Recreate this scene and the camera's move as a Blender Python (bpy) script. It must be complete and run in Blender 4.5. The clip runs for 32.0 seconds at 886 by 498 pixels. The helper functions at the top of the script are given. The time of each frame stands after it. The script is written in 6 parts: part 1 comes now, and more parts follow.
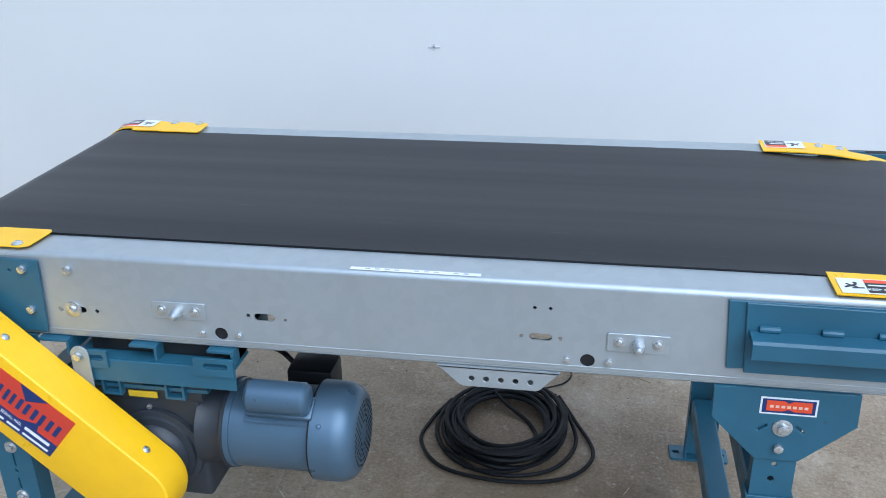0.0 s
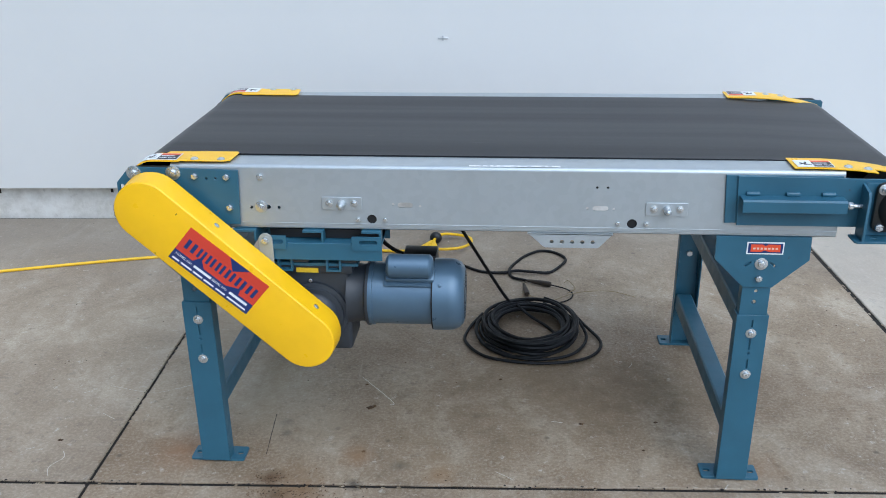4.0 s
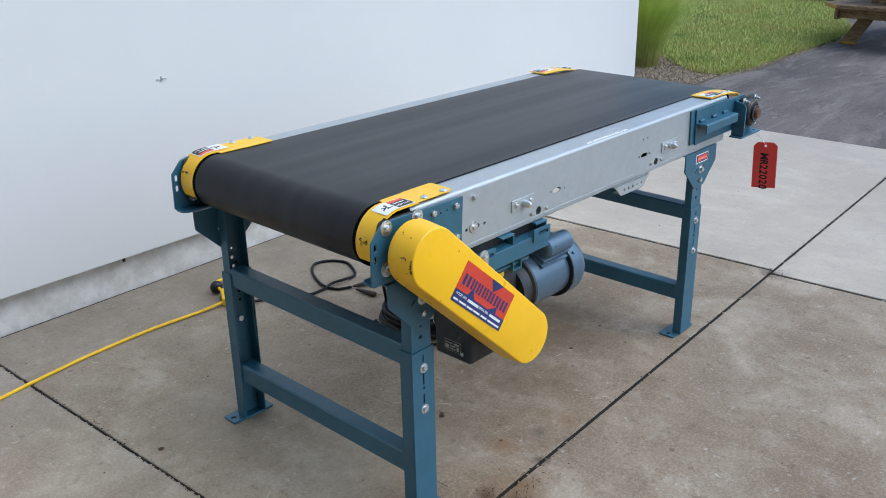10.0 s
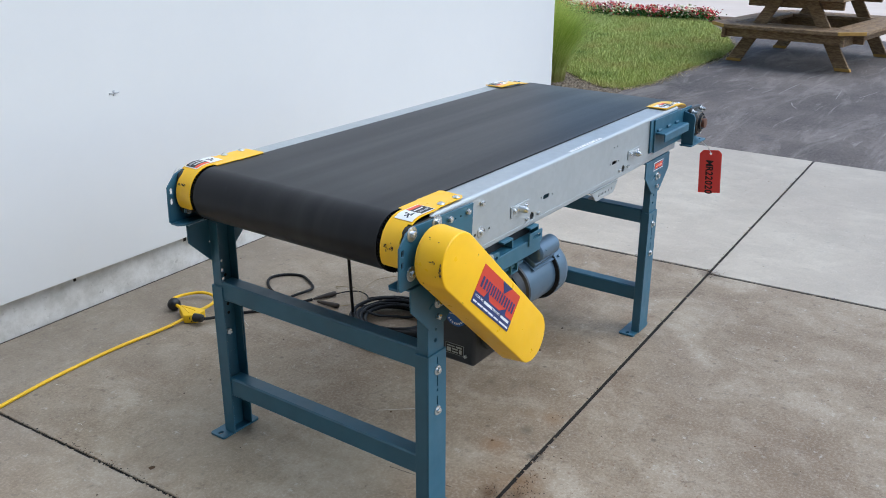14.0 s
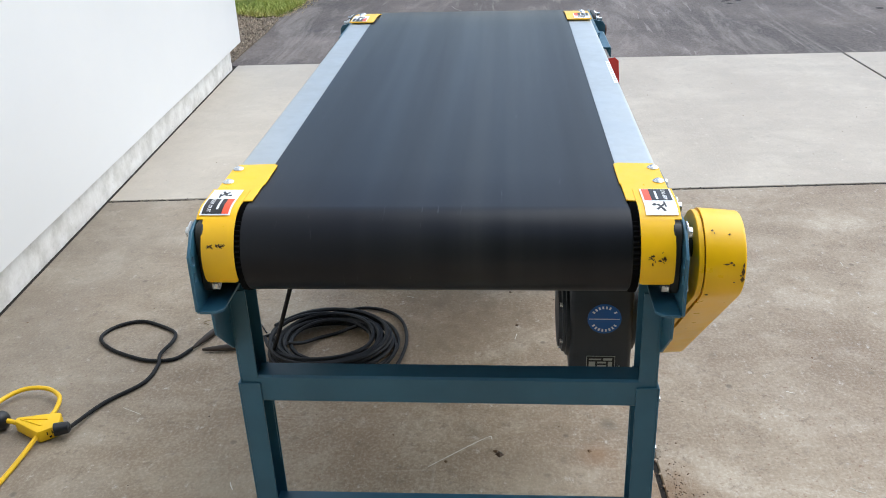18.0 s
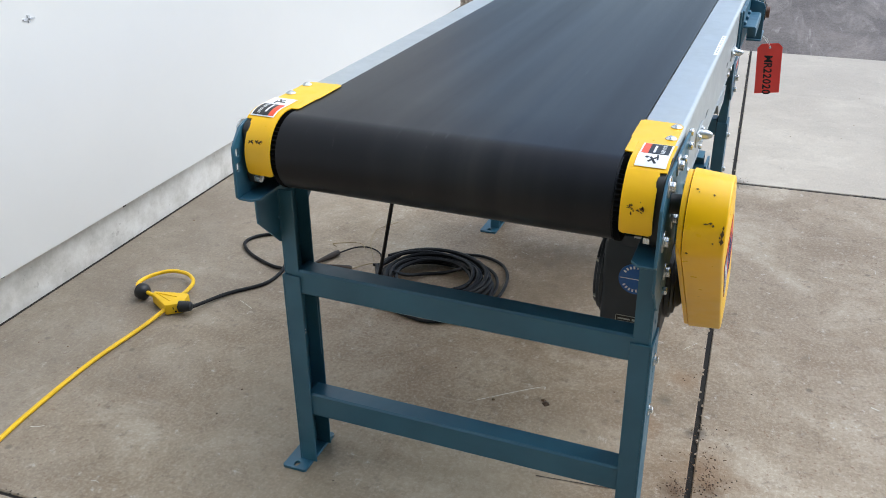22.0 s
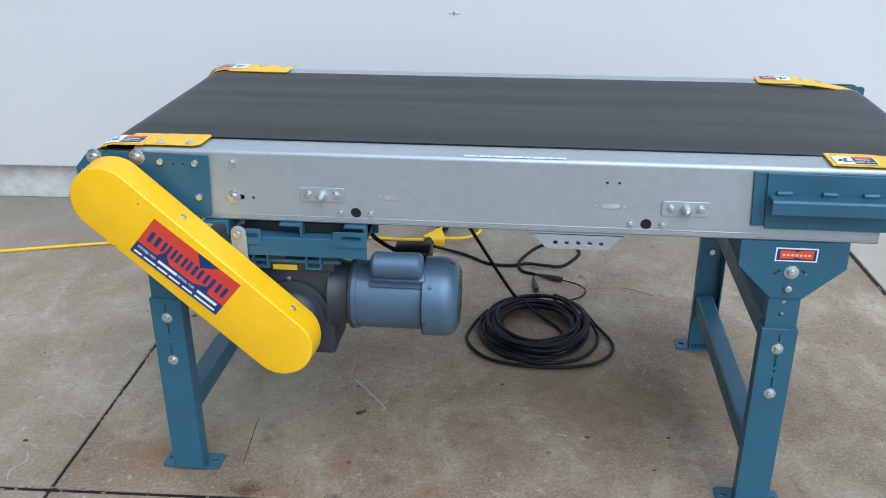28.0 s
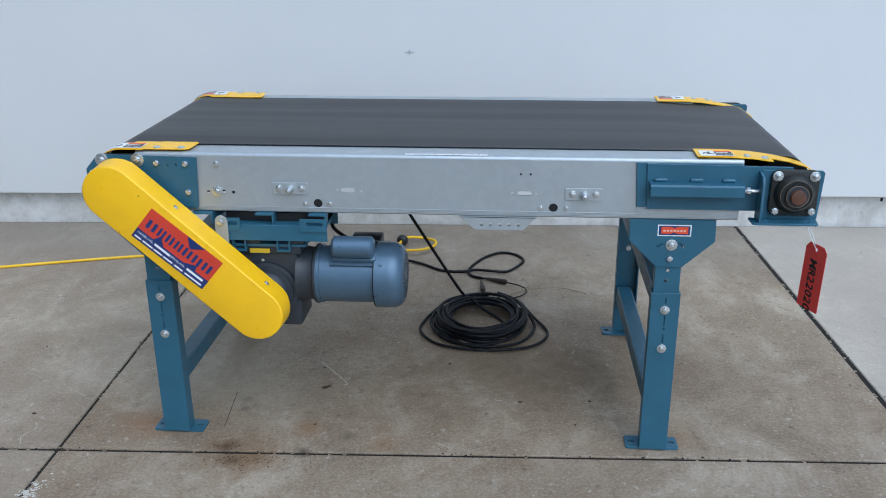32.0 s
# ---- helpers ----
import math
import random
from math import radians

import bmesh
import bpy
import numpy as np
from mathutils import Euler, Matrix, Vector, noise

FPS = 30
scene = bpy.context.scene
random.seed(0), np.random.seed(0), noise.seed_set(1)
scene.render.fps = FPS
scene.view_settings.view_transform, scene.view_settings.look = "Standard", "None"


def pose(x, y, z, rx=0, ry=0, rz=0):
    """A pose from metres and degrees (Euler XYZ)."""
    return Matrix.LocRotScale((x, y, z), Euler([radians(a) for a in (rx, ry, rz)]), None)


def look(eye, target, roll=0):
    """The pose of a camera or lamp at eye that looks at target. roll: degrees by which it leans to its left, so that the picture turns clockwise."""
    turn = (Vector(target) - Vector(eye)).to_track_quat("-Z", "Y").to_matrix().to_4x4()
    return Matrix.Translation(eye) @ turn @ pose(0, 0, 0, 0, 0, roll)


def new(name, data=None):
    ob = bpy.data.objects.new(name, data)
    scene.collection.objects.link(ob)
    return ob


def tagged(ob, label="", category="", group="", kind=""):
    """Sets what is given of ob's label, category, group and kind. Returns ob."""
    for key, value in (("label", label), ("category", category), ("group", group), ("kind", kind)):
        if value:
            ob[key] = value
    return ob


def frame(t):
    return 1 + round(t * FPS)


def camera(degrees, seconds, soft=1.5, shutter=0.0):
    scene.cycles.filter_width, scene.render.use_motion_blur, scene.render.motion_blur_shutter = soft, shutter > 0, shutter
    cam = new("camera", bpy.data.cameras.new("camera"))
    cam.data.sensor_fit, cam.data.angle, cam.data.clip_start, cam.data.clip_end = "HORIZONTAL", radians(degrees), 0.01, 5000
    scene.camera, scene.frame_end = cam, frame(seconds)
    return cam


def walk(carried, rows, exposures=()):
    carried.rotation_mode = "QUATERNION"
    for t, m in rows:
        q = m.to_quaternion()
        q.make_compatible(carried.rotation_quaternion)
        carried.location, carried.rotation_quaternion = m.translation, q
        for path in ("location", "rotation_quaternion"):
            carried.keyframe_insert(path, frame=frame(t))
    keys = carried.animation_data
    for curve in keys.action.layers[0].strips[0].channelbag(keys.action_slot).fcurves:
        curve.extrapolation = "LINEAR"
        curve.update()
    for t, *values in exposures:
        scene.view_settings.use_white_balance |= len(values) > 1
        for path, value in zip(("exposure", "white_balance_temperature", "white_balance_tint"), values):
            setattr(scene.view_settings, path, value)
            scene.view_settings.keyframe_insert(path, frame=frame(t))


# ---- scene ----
cam = camera(53.5, 32.0, 0.95)
PATH = [
    (0, (1.043, -1.198, 1.401), (0.715, 0.608, 0.606), -1.1),
    (0.5, (1.013, -1.36, 1.406), (0.728, 0.441, 0.585), -1.3),
    (1, (0.96, -1.507, 1.403), (0.732, 0.303, 0.584), -0.9),
    (1.5, (0.854, -1.655, 1.393), (0.76, 0.165, 0.569), -0.9),
    (2, (0.804, -1.762, 1.391), (0.808, 0.062, 0.571), -0.1),
    (2.5, (0.83, -1.828, 1.409), (0.806, 0.006, 0.611), 0.8),
    (3, (0.865, -1.869, 1.411), (0.779, -0.034, 0.619), 0.3),
    (3.5, (0.865, -1.91, 1.413), (0.719, -0.075, 0.632), -0.4),
    (4, (0.77, -1.909, 1.412), (0.62, -0.065, 0.654), -0.7),
    (4.5, (0.611, -1.898, 1.415), (0.553, -0.036, 0.687), -1.1),
    (6.5, (-0.031, -1.602, 1.416), (0.396, 0.211, 0.686), -0.8),
    (7, (-0.225, -1.583, 1.411), (0.34, 0.19, 0.676), -0.6),
    (7.5, (-0.413, -1.496, 1.407), (0.235, 0.264, 0.712), -1.1),
    (8, (-0.579, -1.422, 1.427), (0.24, 0.27, 0.745), -1.0),
    (8.5, (-0.78, -1.35, 1.418), (0.286, 0.196, 0.73), -0.9),
    (9, (-0.927, -1.329, 1.43), (0.245, 0.124, 0.711), 0.1),
    (9.5, (-1.104, -1.332, 1.428), (0.16, 0.037, 0.703), 0.2),
    (10, (-1.306, -1.279, 1.444), (0.062, -0.017, 0.713), -1.1),
    (10.5, (-1.47, -1.16, 1.448), (0.009, -0.024, 0.728), -2.8),
    (11, (-1.543, -1.108, 1.451), (-0.021, -0.019, 0.744), -1.0),
    (11.5, (-1.555, -1.1, 1.452), (-0.027, -0.014, 0.754), 0.1),
    (12, (-1.555, -1.093, 1.446), (-0.019, -0.016, 0.753), 0.4),
    (12.5, (-1.554, -1.089, 1.446), (-0.015, -0.021, 0.746), 0.5),
    (13, (-1.551, -1.093, 1.449), (-0.008, -0.028, 0.75), 0.1),
    (13.5, (-1.552, -1.092, 1.447), (-0.008, -0.028, 0.752), 0.3),
    (14, (-1.549, -1.092, 1.447), (-0.009, -0.025, 0.748), 0.2),
    (14.5, (-1.542, -1.052, 1.436), (-0.001, 0.004, 0.723), 0.3),
    (15, (-1.493, -0.975, 1.42), (0.04, 0.068, 0.67), 1.0),
    (15.5, (-1.41, -0.784, 1.417), (0.114, 0.248, 0.636), 0.0),
    (17.5, (-1.3, 0.086, 1.391), (0.442, 0.427, 0.468), -1.8),
    (18, (-1.34, 0.26, 1.377), (0.457, 0.409, 0.513), -2.5),
    (18.5, (-1.4, 0.346, 1.293), (0.428, 0.398, 0.482), -1.7),
    (19, (-1.499, 0.357, 1.202), (0.357, 0.378, 0.455), -0.2),
    (19.5, (-1.512, 0.369, 1.164), (0.351, 0.342, 0.436), -0.3),
    (20, (-1.505, 0.366, 1.167), (0.354, 0.302, 0.432), -0.5),
    (20.5, (-1.472, 0.356, 1.19), (0.381, 0.299, 0.44), -1.4),
    (21, (-1.468, 0.267, 1.248), (0.372, 0.378, 0.473), -2.5),
    (21.5, (-1.479, 0.036, 1.307), (0.301, 0.452, 0.495), -1.3),
    (22, (-1.396, -0.152, 1.321), (0.27, 0.518, 0.439), -0.7),
    (22.5, (-1.252, -0.344, 1.341), (0.294, 0.534, 0.425), -0.3),
    (23, (-1.146, -0.593, 1.352), (0.266, 0.495, 0.446), 0.3),
    (23.5, (-0.985, -0.769, 1.353), (0.279, 0.498, 0.459), 0.0),
    (24, (-0.714, -0.883, 1.368), (0.419, 0.518, 0.5), 0.8),
    (24.5, (-0.479, -1.023, 1.359), (0.422, 0.552, 0.518), 0.7),
    (26.5, (0.38, -1.219, 1.333), (0.321, 0.569, 0.438), 1.7),
    (27, (0.495, -1.368, 1.337), (0.377, 0.421, 0.449), 0.9),
    (27.5, (0.622, -1.534, 1.368), (0.473, 0.272, 0.521), -0.2),
    (28, (0.823, -1.693, 1.372), (0.619, 0.128, 0.568), -0.2),
    (28.5, (0.922, -1.834, 1.38), (0.706, -0.005, 0.602), -0.0),
    (29, (0.942, -2.005, 1.377), (0.749, -0.163, 0.623), 0.2),
    (29.5, (0.947, -2.107, 1.385), (0.786, -0.26, 0.633), 1.0),
    (30, (0.951, -2.129, 1.384), (0.791, -0.28, 0.638), 0.9),
    (30.5, (0.938, -2.13, 1.382), (0.782, -0.276, 0.649), 0.3),
    (31, (0.943, -2.127, 1.38), (0.783, -0.266, 0.665), -0.2),
    (31.5, (0.952, -2.127, 1.374), (0.79, -0.261, 0.673), -0.4),
    (32, (0.945, -2.122, 1.373), (0.791, -0.254, 0.676), -0.4),
]
walk(cam, [(t, look(eye, target, roll)) for t, eye, target, roll in PATH],
     [(0.0, 0.96, 5380, 6), (1.0, 0.76, 5430, 6), (3.0, 0.87, 5650, 6), (7.5, 0.82, 5550, 6), (10.0, 0.90, 5780, 7.5), (13.0, 0.96, 5890, 7.5),
      (15.0, 0.98, 5880, 7.5), (18.0, 1.25, 6330, 7.5), (20.5, 1.24, 6380, 7.5), (22.0, 1.20, 6230, 7.5), (24.0, 0.99, 5880, 7.5), (27.0, 0.88, 5680, 6), (29.0, 0.92, 5630, 6), (31.0, 0.66, 5530, 6), (32.0, 0.68, 5480, 6)])

# ---- world, sun, light ----
world = bpy.data.worlds.new("world")
scene.world = world
world.use_nodes = True
wn = world.node_tree.nodes
sky = wn.new("ShaderNodeTexSky")
sky.sky_type, sky.sun_disc = "NISHITA", False
sky.sun_elevation, sky.sun_rotation = radians(50), radians(150)
sky.air_density, sky.dust_density, sky.ozone_density = 1.0, 2.0, 1.0
wn["Background"].inputs["Strength"].default_value = 0.100
world.node_tree.links.new(sky.outputs[0], wn["Background"].inputs["Color"])

sun = new("sun", bpy.data.lights.new("sun", "SUN"))
sun.data.energy, sun.data.angle, sun.data.color = 1.1, radians(70), (0.90, 0.95, 1.0)
sun.matrix_world = look((0, 0, 10), (-3.8, 6.55, 1.0))


# ---- materials ----
def rgb(h):
    c = [int(h[i:i + 2], 16) / 255 for i in (0, 2, 4)]
    return [((v + 0.055) / 1.055) ** 2.4 if v > 0.04045 else v / 12.92 for v in c] + [1.0]


class Nodes:
    """A short way to write a node material."""

    def __init__(self, name):
        self.mat = bpy.data.materials.new(name)
        self.mat.use_nodes = True
        self.t = self.mat.node_tree
        self.bsdf = self.t.nodes["Principled BSDF"]
        self.coord = self.t.nodes.new("ShaderNodeTexCoord")

    def link(self, a, b):
        self.t.links.new(a, b)

    def mapped(self, scale=(1, 1, 1), rot=(0, 0, 0), loc=(0, 0, 0)):
        m = self.t.nodes.new("ShaderNodeMapping")
        m.inputs["Scale"].default_value, m.inputs["Rotation"].default_value, m.inputs["Location"].default_value = scale, rot, loc
        self.link(self.coord.outputs["Object"], m.inputs["Vector"])
        return m.outputs[0]

    def noise(self, scale, detail=4.0, rough=0.55, vec=None, dist=0.0):
        n = self.t.nodes.new("ShaderNodeTexNoise")
        n.inputs["Scale"].default_value, n.inputs["Detail"].default_value = scale, detail
        n.inputs["Roughness"].default_value, n.inputs["Distortion"].default_value = rough, dist
        self.link(vec if vec else self.coord.outputs["Object"], n.inputs["Vector"])
        return n.outputs["Fac"]

    def voronoi(self, scale, out="Distance", feature="F1", vec=None):
        n = self.t.nodes.new("ShaderNodeTexVoronoi")
        n.feature = feature
        n.inputs["Scale"].default_value = scale
        self.link(vec if vec else self.coord.outputs["Object"], n.inputs["Vector"])
        return n.outputs[out]

    def ramp(self, fac, *stops):
        r = self.t.nodes.new("ShaderNodeValToRGB")
        e = r.color_ramp.elements
        while len(e) < len(stops):
            e.new(0.5)
        for k, (p, c) in zip(e, stops):
            k.position, k.color = p, (c if hasattr(c, "__len__") else (c, c, c, 1))
        self.link(fac, r.inputs[0])
        return r.outputs[0]

    def mix(self, fac, a, b, blend="MIX"):
        m = self.t.nodes.new("ShaderNodeMix")
        m.data_type, m.blend_type = "RGBA", blend
        for sock, v in ((m.inputs[0], fac), (m.inputs[6], a), (m.inputs[7], b)):
            if hasattr(v, "is_linked"):
                self.link(v, sock)
            else:
                sock.default_value = v
        return m.outputs[2]

    def math(self, op, a, b=0.0):
        m = self.t.nodes.new("ShaderNodeMath")
        m.operation = op
        for sock, v in ((m.inputs[0], a), (m.inputs[1], b)):
            if hasattr(v, "is_linked"):
                self.link(v, sock)
            else:
                sock.default_value = v
        return m.outputs[0]

    def spot(self, x, y, r, wobble=None):
        """1 at (x, y), falling to 0 at r metres: a ragged-rimmed patch, for stains and painted light."""
        d = self.t.nodes.new("ShaderNodeVectorMath")
        d.operation = "DISTANCE"
        self.link(self.coord.outputs["Object"], d.inputs[0])
        d.inputs[1].default_value = (x, y, 0)
        v = self.math("DIVIDE", d.outputs["Value"], r)
        if wobble:
            v = self.math("ADD", v, wobble)
        v = self.math("SUBTRACT", 1.0, v)
        return self.math("MAXIMUM", v, 0.0)

    def bump(self, height, strength=0.2, distance=0.002):
        b = self.t.nodes.new("ShaderNodeBump")
        b.inputs["Strength"].default_value, b.inputs["Distance"].default_value = strength, distance
        self.link(height, b.inputs["Height"])
        self.link(b.outputs[0], self.bsdf.inputs["Normal"])

    def set(self, color=None, rough=None, metal=None, spec=None):
        for name, v in (("Base Color", color), ("Roughness", rough), ("Metallic", metal), ("Specular IOR Level", spec)):
            if v is None:
                continue
            if hasattr(v, "is_linked"):
                self.link(v, self.bsdf.inputs[name])
            else:
                self.bsdf.inputs[name].default_value = v
        return self.mat


def paint(name, hexcol, rough=0.4, worn="", vary=0.12, bump=0.08, scale=9.0, metal=0.0):
    n = Nodes(name)
    c = rgb(hexcol)
    lo = [v * (1 - vary) for v in c[:3]] + [1]
    hi = [min(1, v * (1 + vary)) for v in c[:3]] + [1]
    col = n.ramp(n.noise(scale, 5), (0.3, lo), (0.7, hi))
    if worn:
        chips = n.ramp(n.noise(55, 3, 0.7), (0.70, 0), (0.74, 1))
        place = n.ramp(n.noise(7, 2), (0.5, 0), (0.62, 1))
        col = n.mix(n.math("MULTIPLY", chips, place), col, rgb(worn))
    r = n.ramp(n.noise(scale * 3, 4), (0.3, max(0.05, rough - 0.07)), (0.7, rough + 0.08))
    n.bump(n.noise(420, 2), bump, 0.0006)
    return n.set(col, r, metal)


M_BLUE = paint("blue_enamel", "315e72", 0.40, worn="3a4a52", vary=0.1)
M_YELLOW = paint("yellow_enamel", "f6bf04", 0.34, worn="4a3c12", vary=0.05)
M_GREY_PAINT = paint("motor_grey_blue", "52687a", 0.34, vary=0.1, metal=0.3)
M_DARK_CAST = paint("dark_cast_iron", "2d3238", 0.5, vary=0.2, bump=0.25)
M_BLACK_CAST = paint("black_cast", "22231f", 0.5, vary=0.25, bump=0.25)
M_BLACK = paint("black_plastic", "17181a", 0.42, vary=0.2)
M_WHITE = paint("white_sticker", "e9eaea", 0.45, vary=0.03)
M_RED = paint("red_sticker", "cc3f2c", 0.4, vary=0.06)
M_ORANGE = paint("orange_sticker", "e4512a", 0.4, vary=0.06)
M_NAVY = paint("blue_sticker", "1d3268", 0.4, vary=0.06)
M_DISC = paint("blue_disc", "205fa8", 0.35, vary=0.06)
M_LABELYEL = paint("yellow_label", "cfae25", 0.45, vary=0.06)
M_LABELPALE = paint("faded_print", "eec3ae", 0.5, vary=0.05)
M_TAG = paint("red_tag_card", "e6453c", 0.6, vary=0.08)
M_CORD = paint("black_rubber_cord", "0b0c0f", 0.55, vary=0.25)
M_CORD.node_tree.nodes["Principled BSDF"].inputs["Specular IOR Level"].default_value = 0.28
M_CLIP = paint("brown_rubber_boot", "33281f", 0.6, vary=0.2)
M_WIRE = paint("bare_wire", "8c7a55", 0.5, vary=0.2)
M_YCORD = paint("yellow_cord", "e8ba10", 0.45, vary=0.08)
M_STRING = paint("white_string", "dcdcd8", 0.7, vary=0.05)
# Near-black that paints the shade inside holes and gaps.
M_DARKHOLE = paint("recess_shade", "0c0d0e", 0.8, vary=0.2)
M_RUST = paint("rusty_shaft", "5b3a29", 0.55, vary=0.3, scale=40)
M_RIB = paint("black_ribbed_rubber", "0a0a0b", 0.8, vary=0.2)
M_RIB.node_tree.nodes["Principled BSDF"].inputs["Specular IOR Level"].default_value = 0.1
M_SEAL = paint("brown_bearing_seal", "7a6c58", 0.45, vary=0.15, metal=0.3)
M_INK = paint("black_ink", "120d10", 0.6, vary=0.1)


def zinc(name, hexcol, rough, metal, scale):
    n = Nodes(name)
    c = rgb(hexcol)
    sp = n.voronoi(scale, "Color")
    bw = n.t.nodes.new("ShaderNodeRGBToBW")
    n.link(sp, bw.inputs[0])
    col = n.ramp(bw.outputs[0], (0.2, [v * 0.975 for v in c[:3]] + [1]), (0.8, [min(1, v * 1.02) for v in c[:3]] + [1]))
    stain = n.ramp(n.noise(5, 5, 0.6, n.mapped((1, 1, 0.35))), (0.48, 0), (0.72, 1))
    col = n.mix(n.math("MULTIPLY", stain, 0.12), col, rgb("8b8a82"))
    r = n.ramp(n.noise(14, 4), (0.3, rough - 0.06), (0.7, rough + 0.1))
    n.bump(n.noise(300, 2), 0.05, 0.0005)
    return n.set(col, r, metal)


M_GALV = zinc("galvanised_steel", "b3b9bb", 0.42, 0.55, 60)
M_ZINC = zinc("zinc_plated_bolt", "cdd0d0", 0.27, 0.78, 300)
M_STRAP = zinc("dull_galvanised_strap", "a9aca6", 0.5, 0.35, 90)


def belt_material():
    n = Nodes("black_rubber_belt")
    streak = n.ramp(n.noise(1.2, 2, 0.5, n.mapped((0.3, 11, 0.3))), (0.45, 0), (0.8, 1))
    bands = n.ramp(n.noise(1.0, 2, 0.5, n.mapped((0.25, 7, 1))), (0.42, 0), (0.66, 1))
    dust = n.math("MULTIPLY", streak, bands)
    col = n.mix(n.math("MULTIPLY", dust, 0.15), rgb("12141a"), rgb("60635f"))
    col = n.mix(n.math("MULTIPLY", n.noise(3, 3), 0.35), col, rgb("101113"))
    scuff = n.ramp(n.noise(5, 3, 0.7, n.mapped((2, 24, 1), (0, 0, 0.2))), (0.69, 0), (0.72, 1))
    col = n.mix(n.math("MULTIPLY", scuff, 0.22), col, rgb("6c6d70"))
    sep = n.t.nodes.new("ShaderNodeSeparateXYZ")
    n.link(n.coord.outputs["Object"], sep.inputs[0])
    off = n.math("ABSOLUTE", n.math("SUBTRACT", n.math("ADD", sep.outputs["Y"], n.math("MULTIPLY", n.noise(1.1, 2, 0.5, n.mapped((0.4, 1, 1))), 0.1)), 0.37))
    track = n.math("MULTIPLY", n.ramp(off, (0.0, 1), (0.19, 0)), n.ramp(n.noise(1.4, 3, 0.55, n.mapped((0.12, 11, 0.05))), (0.40, 0.25), (0.66, 1)))
    col = n.mix(n.math("MULTIPLY", track, 0.10), col, rgb("747570"))
    lint = n.ramp(n.noise(120, 3, 0.8), (0.70, 0), (0.76, 1))
    col = n.mix(n.math("MULTIPLY", lint, 0.12), col, rgb("5c5c5a"))
    r = n.ramp(n.noise(1.0, 3, 0.6, n.mapped((0.3, 11, 1))), (0.3, 0.32), (0.7, 0.40))
    n.bump(n.noise(700, 2), 0.12, 0.0006)
    return n.set(col, r, 0.0, 0.26)


M_BELT = belt_material()


def seam_material():
    n = Nodes("grey_frayed_seam")
    c = n.ramp(n.noise(160, 3, 0.7), (0.35, rgb("26272a")), (0.65, rgb("505154")))
    n.bump(n.noise(300, 2), 0.3, 0.001)
    return n.set(c, 0.6)


M_SEAM = seam_material()


